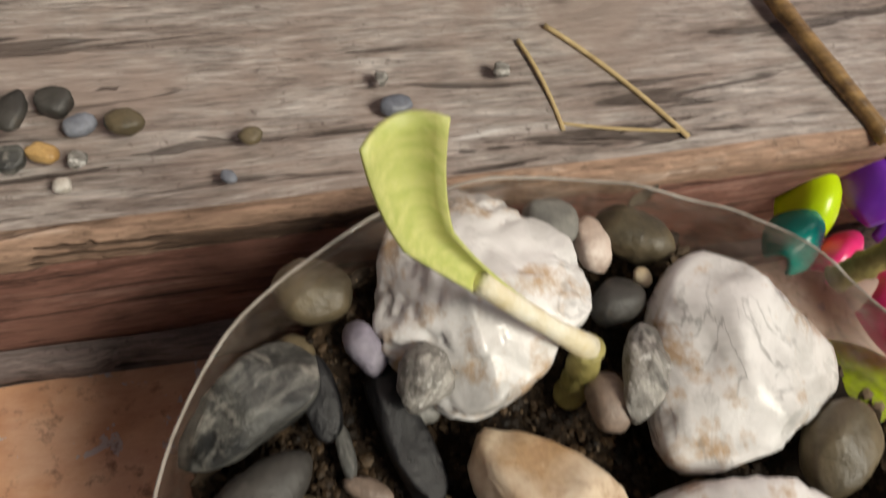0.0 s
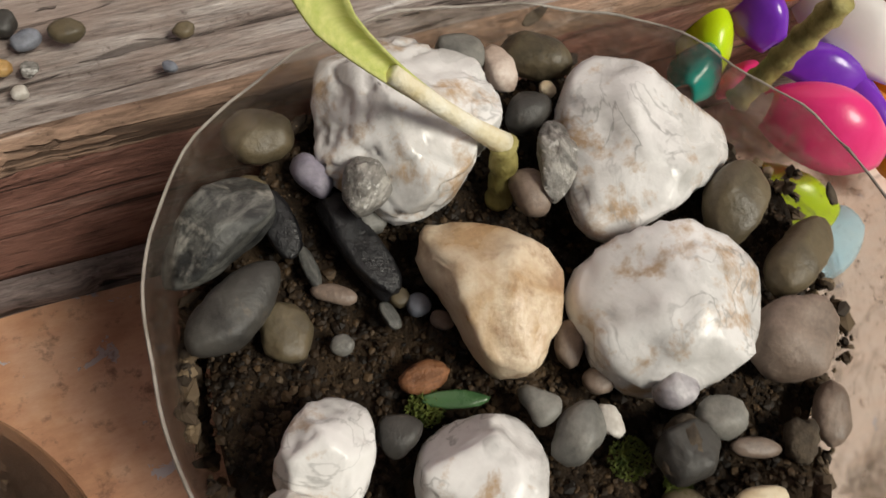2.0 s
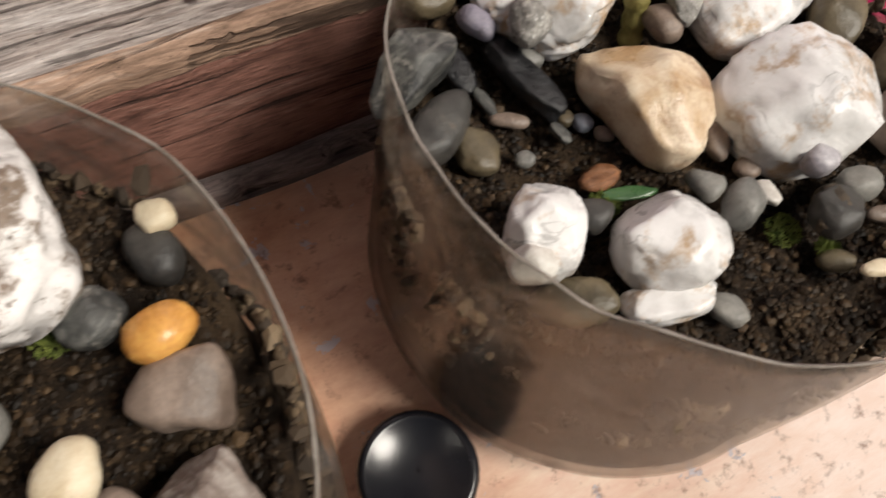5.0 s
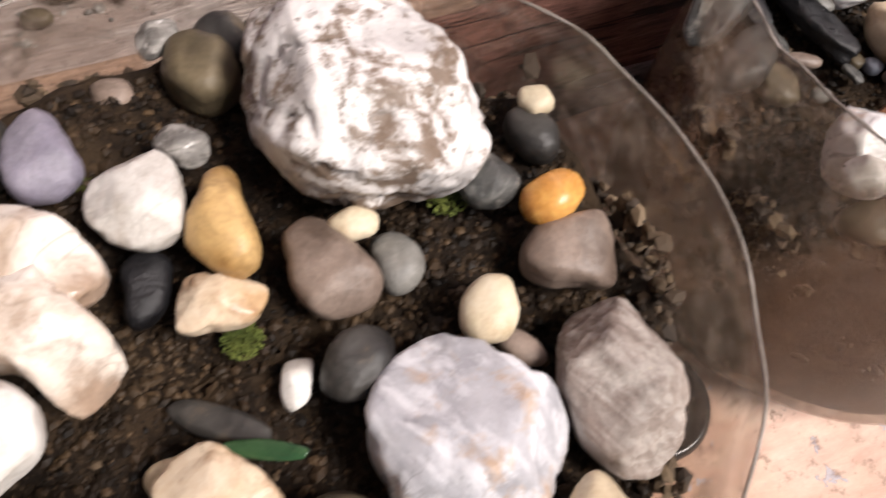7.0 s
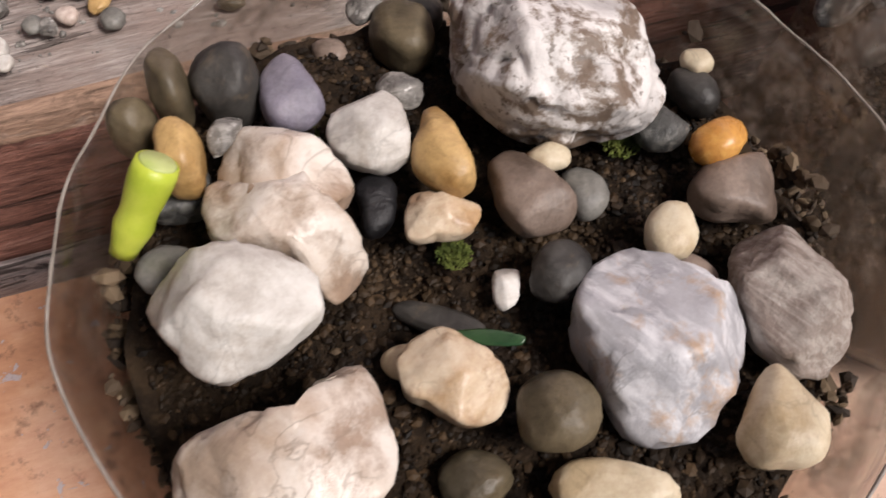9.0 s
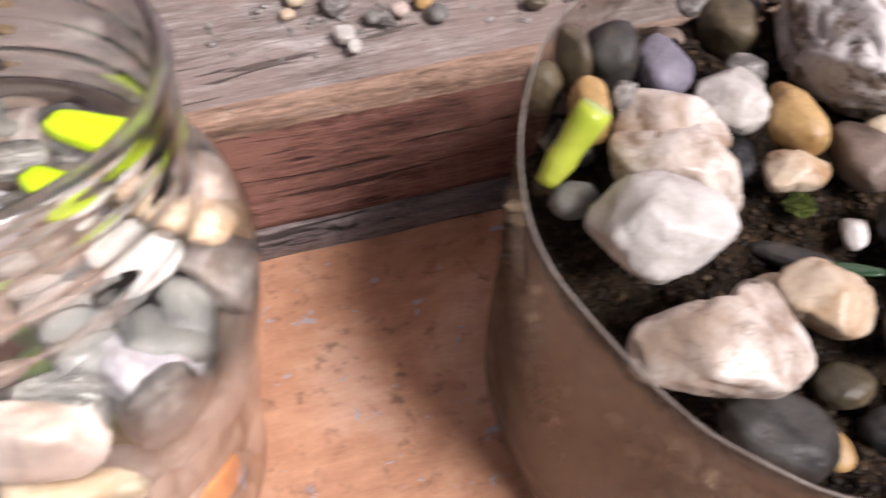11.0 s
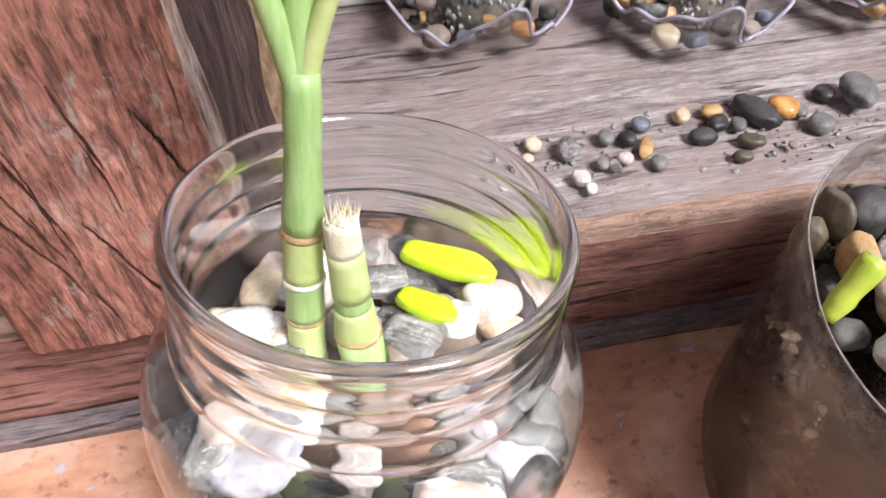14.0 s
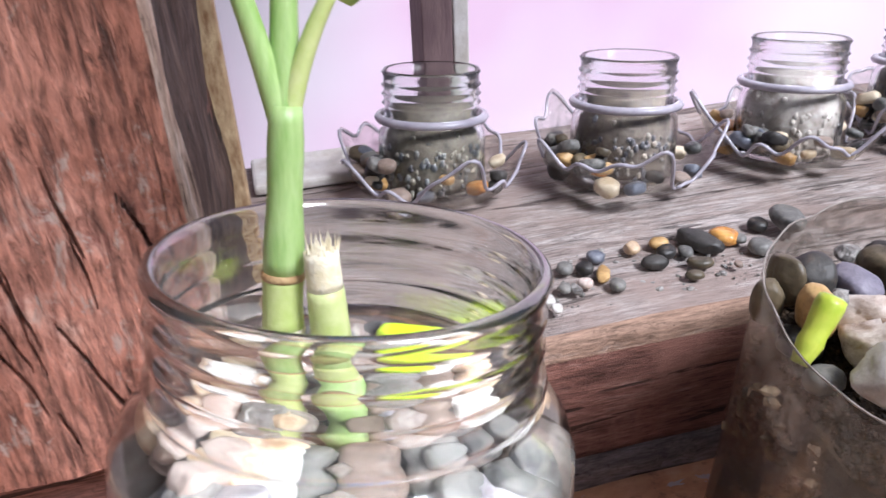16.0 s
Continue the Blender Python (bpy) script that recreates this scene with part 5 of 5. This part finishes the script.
stone("P1", "slate", (-0.0762, -0.0450, 0.0980), (0.0100, 0.0100, 0.0065), 30, 11, box=0.95, reach=(136, 124, 76, 61, 64, 92, 166, 99, 67, 61, 74, 113))
stone("P1", "dark", (-0.0785, -0.0613, 0.0940), (0.0081, 0.0081, 0.0050), 0, 12, box=0.15, reach=(101, 157, 112, 72, 67, 71, 108, 139, 103, 86, 71, 78))
stone("P1", "olive", (-0.0702, -0.0666, 0.0880), (0.0067, 0.0052, 0.0040), -83, 13)
stone("P1", "olive", (-0.0630, -0.0256, 0.0940), (0.0069, 0.0069, 0.0047), 0, 14, box=0.15, reach=(110, 88, 92, 98, 112, 96, 92, 90, 107))
stone("P1", "purple", (-0.0554, -0.0377, 0.0940), (0.0046, 0.0046, 0.0032), 0, 15, box=0.15, reach=(73, 64, 98, 138, 87, 69, 73, 135, 108))
stone("P1", "mica", (-0.0468, -0.0463, 0.1000), (0.0056, 0.0056, 0.0048), 40, 16, box=0.4, reach=(104, 115, 92, 81, 101, 114, 87, 99, 94))
stone("P1", "grey", (-0.0460, -0.0494, 0.0900), (0.0037, 0.0037, 0.0029), -22, 17)
stone("P1", "black", (-0.0507, -0.0546, 0.0900), (0.0134, 0.0042, 0.0033), -76, 18, box=0.4)
stone("P1", "black", (-0.0644, -0.0448, 0.0900), (0.0081, 0.0035, 0.0027), -86, 19)
stone("P1", "mica", (-0.0056, -0.0521, 0.0990), (0.0063, 0.0063, 0.0039), -80, 20, box=0.5, reach=(90, 61, 63, 123, 142, 81, 58, 71, 169))
stone("P1", "brown", (-0.0125, -0.0562, 0.0940), (0.0050, 0.0050, 0.0038), 0, 21, box=0.15, reach=(82, 94, 125, 123, 78, 80, 106, 116, 86))
stone("P1", "olive", (0.0307, -0.0728, 0.0940), (0.0082, 0.0082, 0.0064), 0, 22, box=0.15, reach=(98, 124, 119, 97, 88, 82, 91, 111, 131, 93, 76, 77))
stone("P1", "olive", (0.0381, -0.0890, 0.0940), (0.0079, 0.0079, 0.0049), 0, 23, box=0.15, reach=(115, 150, 103, 68, 64, 79, 117, 152, 107, 69, 64, 73))
stone("P1", "brown", (0.0262, -0.1043, 0.0940), (0.0090, 0.0090, 0.0062), 0, 24, box=0.6, reach=(109, 120, 94, 92, 89, 91, 105, 114, 103, 97, 81, 82))
stone("P1", "brown", (-0.0177, -0.0887, 0.0900), (0.0051, 0.0031, 0.0024), -111, 25)
stone("P1", "brown", (-0.0154, -0.0976, 0.0900), (0.0032, 0.0029, 0.0024), -23, 26)
stone("P1", "lilac", (-0.0053, -0.1054, 0.0980), (0.0039, 0.0039, 0.0033), 0, 27, box=0.5, reach=(116, 95, 105, 84, 115, 105, 92, 86, 100))
stone("P1", "grey", (-0.0298, -0.0985, 0.0940), (0.0035, 0.0035, 0.0027), 0, 28, box=0.5, reach=(108, 78, 82, 166, 83, 78, 113, 102, 108))
stone("P1", "grey", (-0.0250, -0.1055, 0.0940), (0.0055, 0.0055, 0.0040), 0, 29, box=0.15, reach=(100, 122, 91, 80, 83, 134, 119, 75, 84))
stone("P1", "white", (-0.0184, -0.1057, 0.0940), (0.0035, 0.0024, 0.0018), -99, 30)
stone("P1", "grey", (0.0032, -0.1131, 0.0940), (0.0050, 0.0044, 0.0037), -23, 31)
stone("P1", "dark", (-0.0065, -0.1163, 0.0940), (0.0059, 0.0064, 0.0048), -90, 32, box=0.5)
stone("P1", "clod", (-0.0067, -0.1158, 0.0940), (0.0058, 0.0058, 0.0047), 0, 33, box=0.15, reach=(92, 119, 109, 80, 88, 119, 106, 96, 83))
stone("P1", "brown", (0.0106, -0.1210, 0.0870), (0.0057, 0.0023, 0.0019), -24, 34)
stone("P1", "cream", (0.0029, -0.1291, 0.0940), (0.0058, 0.0022, 0.0019), -15, 35)
stone("P1", "cream", (-0.0069, -0.1314, 0.0940), (0.0057, 0.0021, 0.0018), -15, 36)
stone("P1", "quartz", (-0.0710, -0.0941, 0.1000), (0.0095, 0.0095, 0.0085), 0, 37, box=0.3, reach=(92, 111, 117, 101, 85, 82, 102, 110, 112, 113, 89, 82))
stone("P1", "white", (-0.0792, -0.1009, 0.1040), (0.0044, 0.0044, 0.0043), 0, 38, box=0.1, reach=(115, 71, 88, 114, 109, 107, 79, 94, 116))
stone("P1", "dark", (-0.0570, -0.0938, 0.0940), (0.0041, 0.0041, 0.0030), 0, 39, box=0.3, reach=(115, 93, 84, 113, 96, 102, 119, 82, 91))
stone("P1", "quartz", (-0.0454, -0.1062, 0.0950), (0.0118, 0.0118, 0.0100), 0, 40, box=0.4, reach=(102, 106, 92, 95, 101, 100, 102, 104, 94, 100, 105, 94))
stone("P1", "quartz", (-0.0516, -0.1167, 0.0900), (0.0103, 0.0049, 0.0041), -15, 41, box=0.3)
stone("P1", "olive", (-0.0690, -0.1079, 0.0880), (0.0096, 0.0056, 0.0047), -25, 42)
stone("P1", "blue", (-0.0433, -0.0700, 0.0880), (0.0026, 0.0028, 0.0020), -23, 43)
stone("P1", "olive", (-0.0464, -0.0673, 0.0880), (0.0023, 0.0022, 0.0016), -86, 44)
stone("P1", "slate", (-0.0496, -0.0703, 0.0880), (0.0033, 0.0015, 0.0012), -77, 45)
stone("P1", "bark", (-0.0477, -0.0845, 0.0880), (0.0053, 0.0032, 0.0015), -3, 46)
stone("P1", "shard", (-0.0434, -0.0907, 0.0880), (0.0069, 0.0019, 0.0008), -19, 47)
stone("P1", "grey", (-0.0605, -0.0726, 0.0870), (0.0025, 0.0022, 0.0018), -23, 48)
stone("P1", "brown", (-0.0587, -0.0618, 0.0870), (0.0050, 0.0022, 0.0018), -33, 49)
stone("P1", "slate", (-0.0614, -0.0544, 0.0870), (0.0053, 0.0016, 0.0013), -86, 50)
stone("P1", "grey", (-0.0397, -0.1238, 0.0880), (0.0047, 0.0037, 0.0030), -54, 51)
stone("P1", "olive", (-0.0082, -0.1251, 0.0860), (0.0046, 0.0028, 0.0023), -34, 52)
stone("P1", "brown", (0.0296, -0.1210, 0.0880), (0.0041, 0.0068, 0.0033), -33, 53)
stone("P1", "clod", (0.0203, -0.1235, 0.0880), (0.0034, 0.0047, 0.0027), -33, 54)
stone("P1", "brown", (-0.0398, -0.0745, 0.0870), (0.0027, 0.0021, 0.0017), -44, 55)
stone("P1", "dark", (-0.0426, -0.1020, 0.0870), (0.0021, 0.0020, 0.0017), -24, 56)
stone("P2", "pitted", (-0.1722, -0.0545, 0.1170), (0.0232, 0.0232, 0.0160), 0, 57, box=0.15, reach=(80, 81, 92, 112, 117, 112, 99, 90, 94, 91, 97, 103, 101, 118, 116, 89))
stone("P2", "cream", (-0.1386, -0.0649, 0.1090), (0.0035, 0.0035, 0.0027), 0, 58, box=0.15, reach=(96, 103, 85, 120, 105, 89, 115, 93, 108))
stone("P2", "dark", (-0.1414, -0.0700, 0.1060), (0.0058, 0.0058, 0.0044), 0, 59, box=0.15, reach=(83, 75, 114, 111, 88, 75, 100, 126, 99))
stone("P2", "slate", (-0.1546, -0.0782, 0.1090), (0.0058, 0.0058, 0.0046), 40, 60, box=0.3, reach=(106, 92, 77, 110, 104, 93, 93, 99, 102))
stone("P2", "orange", (-0.1450, -0.0858, 0.1090), (0.0058, 0.0058, 0.0046), 0, 61, box=0.15, reach=(117, 105, 77, 77, 110, 118, 92, 83, 84))
stone("P2", "brown", (-0.1454, -0.0958, 0.1050), (0.0081, 0.0081, 0.0055), 0, 62, box=0.7, reach=(105, 115, 82, 79, 95, 112, 118, 94, 76, 82, 124, 102))
stone("P2", "striped", (-0.1493, -0.1219, 0.1070), (0.0126, 0.0126, 0.0085), -67.5, 63, box=0.2, reach=(107, 90, 90, 80, 77, 89, 124, 129, 107, 85, 81, 78, 87, 99, 119, 131))
stone("P2", "bluish", (-0.1774, -0.1217, 0.1080), (0.0169, 0.0169, 0.0125), -67.5, 64, box=0.1, reach=(91, 92, 101, 104, 96, 87, 102, 113, 106, 103, 96, 83, 88, 107, 112, 109))
stone("P2", "cream", (-0.1653, -0.1021, 0.1090), (0.0058, 0.0058, 0.0039), 0, 65, box=0.15, reach=(86, 117, 107, 84, 90, 105, 107, 106, 91))
stone("P2", "brown", (-0.1609, -0.1086, 0.1020), (0.0051, 0.0030, 0.0024), -56, 66)
stone("P2", "dark", (-0.1893, -0.1029, 0.1090), (0.0065, 0.0065, 0.0042), 0, 67, box=0.15, reach=(98, 128, 91, 84, 86, 117, 108, 85, 83))
stone("P2", "white", (-0.1996, -0.1015, 0.1060), (0.0037, 0.0037, 0.0023), 0, 68, box=0.15, reach=(68, 126, 134, 87, 67, 87, 145, 104, 68))
stone("P2", "brown", (-0.1883, -0.0856, 0.1090), (0.0084, 0.0084, 0.0060), 0, 69, box=0.15, reach=(81, 71, 83, 125, 130, 89, 84, 87, 104, 103, 118, 112))
stone("P2", "cream", (-0.1819, -0.0794, 0.1110), (0.0038, 0.0038, 0.0025), 0, 70, box=0.15, reach=(126, 86, 83, 90, 124, 96, 89, 82, 117))
stone("P2", "grey", (-0.1764, -0.0872, 0.1060), (0.0054, 0.0054, 0.0042), 0, 71, box=0.15, reach=(89, 91, 114, 121, 77, 81, 115, 105, 96))
stone("P2", "ochre", (-0.2027, -0.0730, 0.1135), (0.0079, 0.0079, 0.0060), 0, 72, box=0.1, reach=(57, 59, 67, 88, 183, 135, 90, 77, 73, 77, 80, 90, 97, 104, 122, 137, 136, 100, 72, 61))
stone("P2", "tan", (-0.2077, -0.0857, 0.1110), (0.0063, 0.0063, 0.0040), 0, 73, box=0.4, reach=(133, 70, 67, 115, 106, 123, 67, 71, 112))
stone("P2", "black", (-0.2181, -0.0783, 0.1090), (0.0056, 0.0056, 0.0035), 0, 74, box=0.15, reach=(72, 114, 130, 108, 62, 67, 135, 101, 70))
stone("P2", "white", (-0.2150, -0.0643, 0.1150), (0.0088, 0.0088, 0.0064), 0, 75, box=0.15, reach=(86, 97, 108, 107, 101, 90, 99, 96, 100, 112, 112, 90))
stone("P2", "mica", (-0.2057, -0.0547, 0.1130), (0.0045, 0.0045, 0.0032), 0, 76, box=0.15, reach=(107, 71, 81, 109, 117, 73, 73, 104, 126))
stone("P2", "purple", (-0.2281, -0.0532, 0.1170), (0.0074, 0.0074, 0.0049), 0, 77, box=0.15, reach=(77, 83, 136, 99, 75, 87, 109, 111, 102))
stone("P2", "dark", (-0.2393, -0.0471, 0.1175), (0.0072, 0.0072, 0.0085), 0, 78, box=0.4, reach=(92, 109, 93, 107, 96, 91, 106, 105, 95))
stone("P2", "olive", (-0.2497, -0.0477, 0.1205), (0.0054, 0.0054, 0.0085), 0, 79, box=0.15, reach=(66, 84, 144, 102, 68, 71, 107, 148, 75))
stone("P2", "olive", (-0.2580, -0.0520, 0.1170), (0.0047, 0.0047, 0.0075), 0, 80, box=0.15, reach=(100, 94, 104, 94, 107, 101, 92, 110, 99))
stone("P2", "ochre", (-0.2508, -0.0636, 0.1195), (0.0054, 0.0054, 0.0080), 0, 81, box=0.15, reach=(76, 98, 130, 110, 71, 80, 123, 134, 78))
stone("P2", "mica", (-0.2421, -0.0619, 0.1220), (0.0034, 0.0034, 0.0024), 0, 82, box=0.15, reach=(71, 162, 93, 65, 79, 101, 182, 77, 59))
stone("P2", "creamy", (-0.2345, -0.0719, 0.1185), (0.0112, 0.0112, 0.0073), 0, 83, box=0.2, reach=(100, 83, 83, 92, 114, 112, 103, 97, 79, 83, 105, 127))
stone("P2", "creamy", (-0.2356, -0.0827, 0.1175), (0.0127, 0.0127, 0.0105), 0, 84, box=0.1, reach=(73, 64, 66, 80, 103, 129, 141, 120, 103, 64, 51, 49, 58, 158, 149, 101))
stone("P2", "white", (-0.2484, -0.0973, 0.1225), (0.0125, 0.0125, 0.0085), 0, 86, box=0.1, reach=(118, 97, 84, 85, 84, 96, 121, 125, 97, 88, 96, 99, 93, 91, 98, 122))
stone("P2", "tan", (-0.2162, -0.1157, 0.1090), (0.0089, 0.0089, 0.0058), 0, 87, box=0.4, reach=(91, 75, 82, 102, 116, 114, 99, 73, 81, 109, 122, 118))
stone("P2", "olive", (-0.2009, -0.1279, 0.1090), (0.0074, 0.0074, 0.0057), 0, 88, box=0.15, reach=(101, 96, 94, 100, 101, 109, 95, 96, 102))
stone("P2", "cream", (-0.1649, -0.1424, 0.1090), (0.0083, 0.0083, 0.0056), 0, 89, box=0.15, reach=(88, 100, 133, 96, 73, 75, 108, 118, 97, 101, 99, 89))
stone("P2", "shard", (-0.2074, -0.1109, 0.1080), (0.0072, 0.0017, 0.0009), -28, 90)
stone("P2", "dark", (-0.2133, -0.1029, 0.1020), (0.0099, 0.0031, 0.0026), -40, 91)
stone("P2", "olive", (-0.1983, -0.0344, 0.1060), (0.0079, 0.0079, 0.0067), 0, 92, box=0.5, reach=(94, 95, 87, 108, 111, 101, 94, 87, 92, 112, 105, 102))
stone("P2", "brown", (-0.2158, -0.0343, 0.1060), (0.0042, 0.0037, 0.0031), -18, 93)
stone("P2", "mica", (-0.2043, -0.0238, 0.1080), (0.0045, 0.0045, 0.0028), 0, 94, box=0.15, reach=(109, 106, 90, 85, 99, 106, 131, 77, 82))
stone("P2", "dark", (-0.1924, -0.0279, 0.1060), (0.0064, 0.0068, 0.0050), -17, 95)
stone("P2", "creamy", (-0.2447, -0.1230, 0.1195), (0.0143, 0.0143, 0.0085), 0, 96, box=0.2, reach=(105, 116, 137, 42, 42, 50, 74, 126, 146, 104, 85, 77, 82, 97, 107, 111))
stone("P2", "dark", (-0.2414, -0.1407, 0.1120), (0.0112, 0.0083, 0.0069), -33, 98)
stone("P2", "cream", (-0.1963, -0.1424, 0.1040), (0.0115, 0.0052, 0.0043), -26, 99)
stone("P2", "olive", (-0.2175, -0.1323, 0.1000), (0.0068, 0.0053, 0.0044), -17, 100)
stone("P2", "grey", (-0.2590, -0.0800, 0.1100), (0.0050, 0.0059, 0.0042), -98, 101)
stone("P2", "slate", (-0.2545, -0.0640, 0.1100), (0.0057, 0.0070, 0.0048), -98, 102)
stone("P2", "dark", (-0.2128, -0.1444, 0.1000), (0.0072, 0.0062, 0.0050), -50, 103)
stone("P2", "ochre", (-0.2305, -0.1455, 0.1080), (0.0045, 0.0032, 0.0024), -84, 104)
stone("P2", "dark", (-0.2003, -0.1491, 0.0990), (0.0053, 0.0048, 0.0037), -89, 105)
stone("P2", "cream", (-0.2223, -0.1089, 0.1030), (0.0034, 0.0048, 0.0029), -106, 106)
stone("B", "cream", (-0.3093, 0.0444, 0.0765), (0.0037, 0.0042, 0.0026), -12, 107)
stone("B", "tan", (-0.3130, 0.0380, 0.0755), (0.0024, 0.0025, 0.0017), -11, 108)
stone("B", "mica", (-0.2966, 0.0384, 0.0770), (0.0046, 0.0054, 0.0032), -12, 109)
stone("B", "white", (-0.2963, 0.0222, 0.0770), (0.0043, 0.0033, 0.0024), -84, 110)
stone("B", "white", (-0.2942, 0.0159, 0.0770), (0.0021, 0.0028, 0.0014), -12, 111)
stone("B", "grey", (-0.2802, 0.0420, 0.0770), (0.0037, 0.0043, 0.0026), -12, 112)
stone("B", "grey", (-0.2860, 0.0279, 0.0770), (0.0029, 0.0034, 0.0020), -11, 113)
stone("B", "mica", (-0.2819, 0.0258, 0.0770), (0.0025, 0.0029, 0.0017), -11, 114)
stone("B", "pink", (-0.2766, 0.0287, 0.0770), (0.0032, 0.0032, 0.0023), -12, 115)
stone("B", "dark", (-0.2721, 0.0394, 0.0770), (0.0040, 0.0039, 0.0030), -41, 116)
stone("B", "ochre", (-0.2668, 0.0329, 0.0770), (0.0029, 0.0067, 0.0021), -26, 117)
stone("B", "blue", (-0.2641, 0.0463, 0.0770), (0.0041, 0.0040, 0.0029), -27, 118)
stone("B", "grey", (-0.2649, 0.0236, 0.0770), (0.0037, 0.0038, 0.0026), -11, 119)
stone("B", "tan", (-0.2462, 0.0480, 0.0770), (0.0034, 0.0043, 0.0024), -11, 120)
stone("B", "ochre", (-0.2332, 0.0480, 0.0770), (0.0047, 0.0035, 0.0028), 3, 121)
stone("B", "dark", (-0.2425, 0.0343, 0.0770), (0.0057, 0.0041, 0.0033), -12, 122)
stone("B", "dark", (-0.2335, 0.0406, 0.0770), (0.0041, 0.0051, 0.0031), -58, 123)
stone("B", "grey", (-0.2258, 0.0384, 0.0770), (0.0031, 0.0043, 0.0022), -12, 124)
stone("B", "dark", (-0.2155, 0.0437, 0.0770), (0.0115, 0.0063, 0.0048), -63, 125)
stone("B", "orange", (-0.2033, 0.0446, 0.0770), (0.0066, 0.0056, 0.0043), -64, 126)
stone("B", "olive", (-0.2249, 0.0281, 0.0770), (0.0056, 0.0035, 0.0027), -24, 127)
stone("B", "olive", (-0.2322, 0.0203, 0.0770), (0.0041, 0.0028, 0.0022), -11, 128)
stone("B", "grey", (-0.1935, 0.0317, 0.0770), (0.0053, 0.0052, 0.0038), -24, 129)
stone("B", "dark", (-0.1830, 0.0491, 0.0770), (0.0044, 0.0050, 0.0031), -12, 130)
stone("B", "grey", (-0.1724, 0.0436, 0.0810), (0.0071, 0.0107, 0.0049), -12, 131)
stone("B", "brown", (-0.2105, 0.0223, 0.0770), (0.0018, 0.0024, 0.0013), -11, 132)
stone("B", "grey", (-0.1980, 0.0407, 0.0770), (0.0030, 0.0039, 0.0021), -12, 133)
stone("B", "dark", (-0.1170, 0.0282, 0.0820), (0.0031, 0.0052, 0.0022), -13, 134)
stone("B", "dark", (-0.1101, 0.0330, 0.0770), (0.0039, 0.0034, 0.0027), -19, 135, box=0.5)
stone("B", "blue", (-0.1052, 0.0263, 0.0770), (0.0038, 0.0028, 0.0022), 12, 136)
stone("B", "olive", (-0.0957, 0.0249, 0.0790), (0.0043, 0.0032, 0.0026), -7, 137)
stone("B", "ochre", (-0.1127, 0.0204, 0.0770), (0.0035, 0.0023, 0.0018), -25, 138, box=0.4)
stone("B", "mica", (-0.1059, 0.0178, 0.0770), (0.0020, 0.0021, 0.0014), -7, 139)
stone("B", "slate", (-0.1189, 0.0195, 0.0770), (0.0029, 0.0032, 0.0020), -7, 140)
stone("B", "white", (-0.1091, 0.0120, 0.0770), (0.0020, 0.0017, 0.0014), -7, 141)
stone("B", "olive", (-0.0698, 0.0195, 0.0770), (0.0028, 0.0023, 0.0019), 5, 142)
stone("B", "blue", (-0.0756, 0.0096, 0.0770), (0.0020, 0.0016, 0.0013), -41, 143)
stone("B", "blue", (-0.0355, 0.0238, 0.0770), (0.0043, 0.0028, 0.0023), 5, 144)
stone("B", "mica", (-0.0374, 0.0319, 0.0770), (0.0015, 0.0020, 0.0011), -6, 145)
stone("B", "mica", (-0.0070, 0.0313, 0.0770), (0.0023, 0.0019, 0.0015), -6, 146)
stone("B", "cream", (-0.0358, 0.0177, 0.0770), (0.0020, 0.0012, 0.0009), -6, 147)
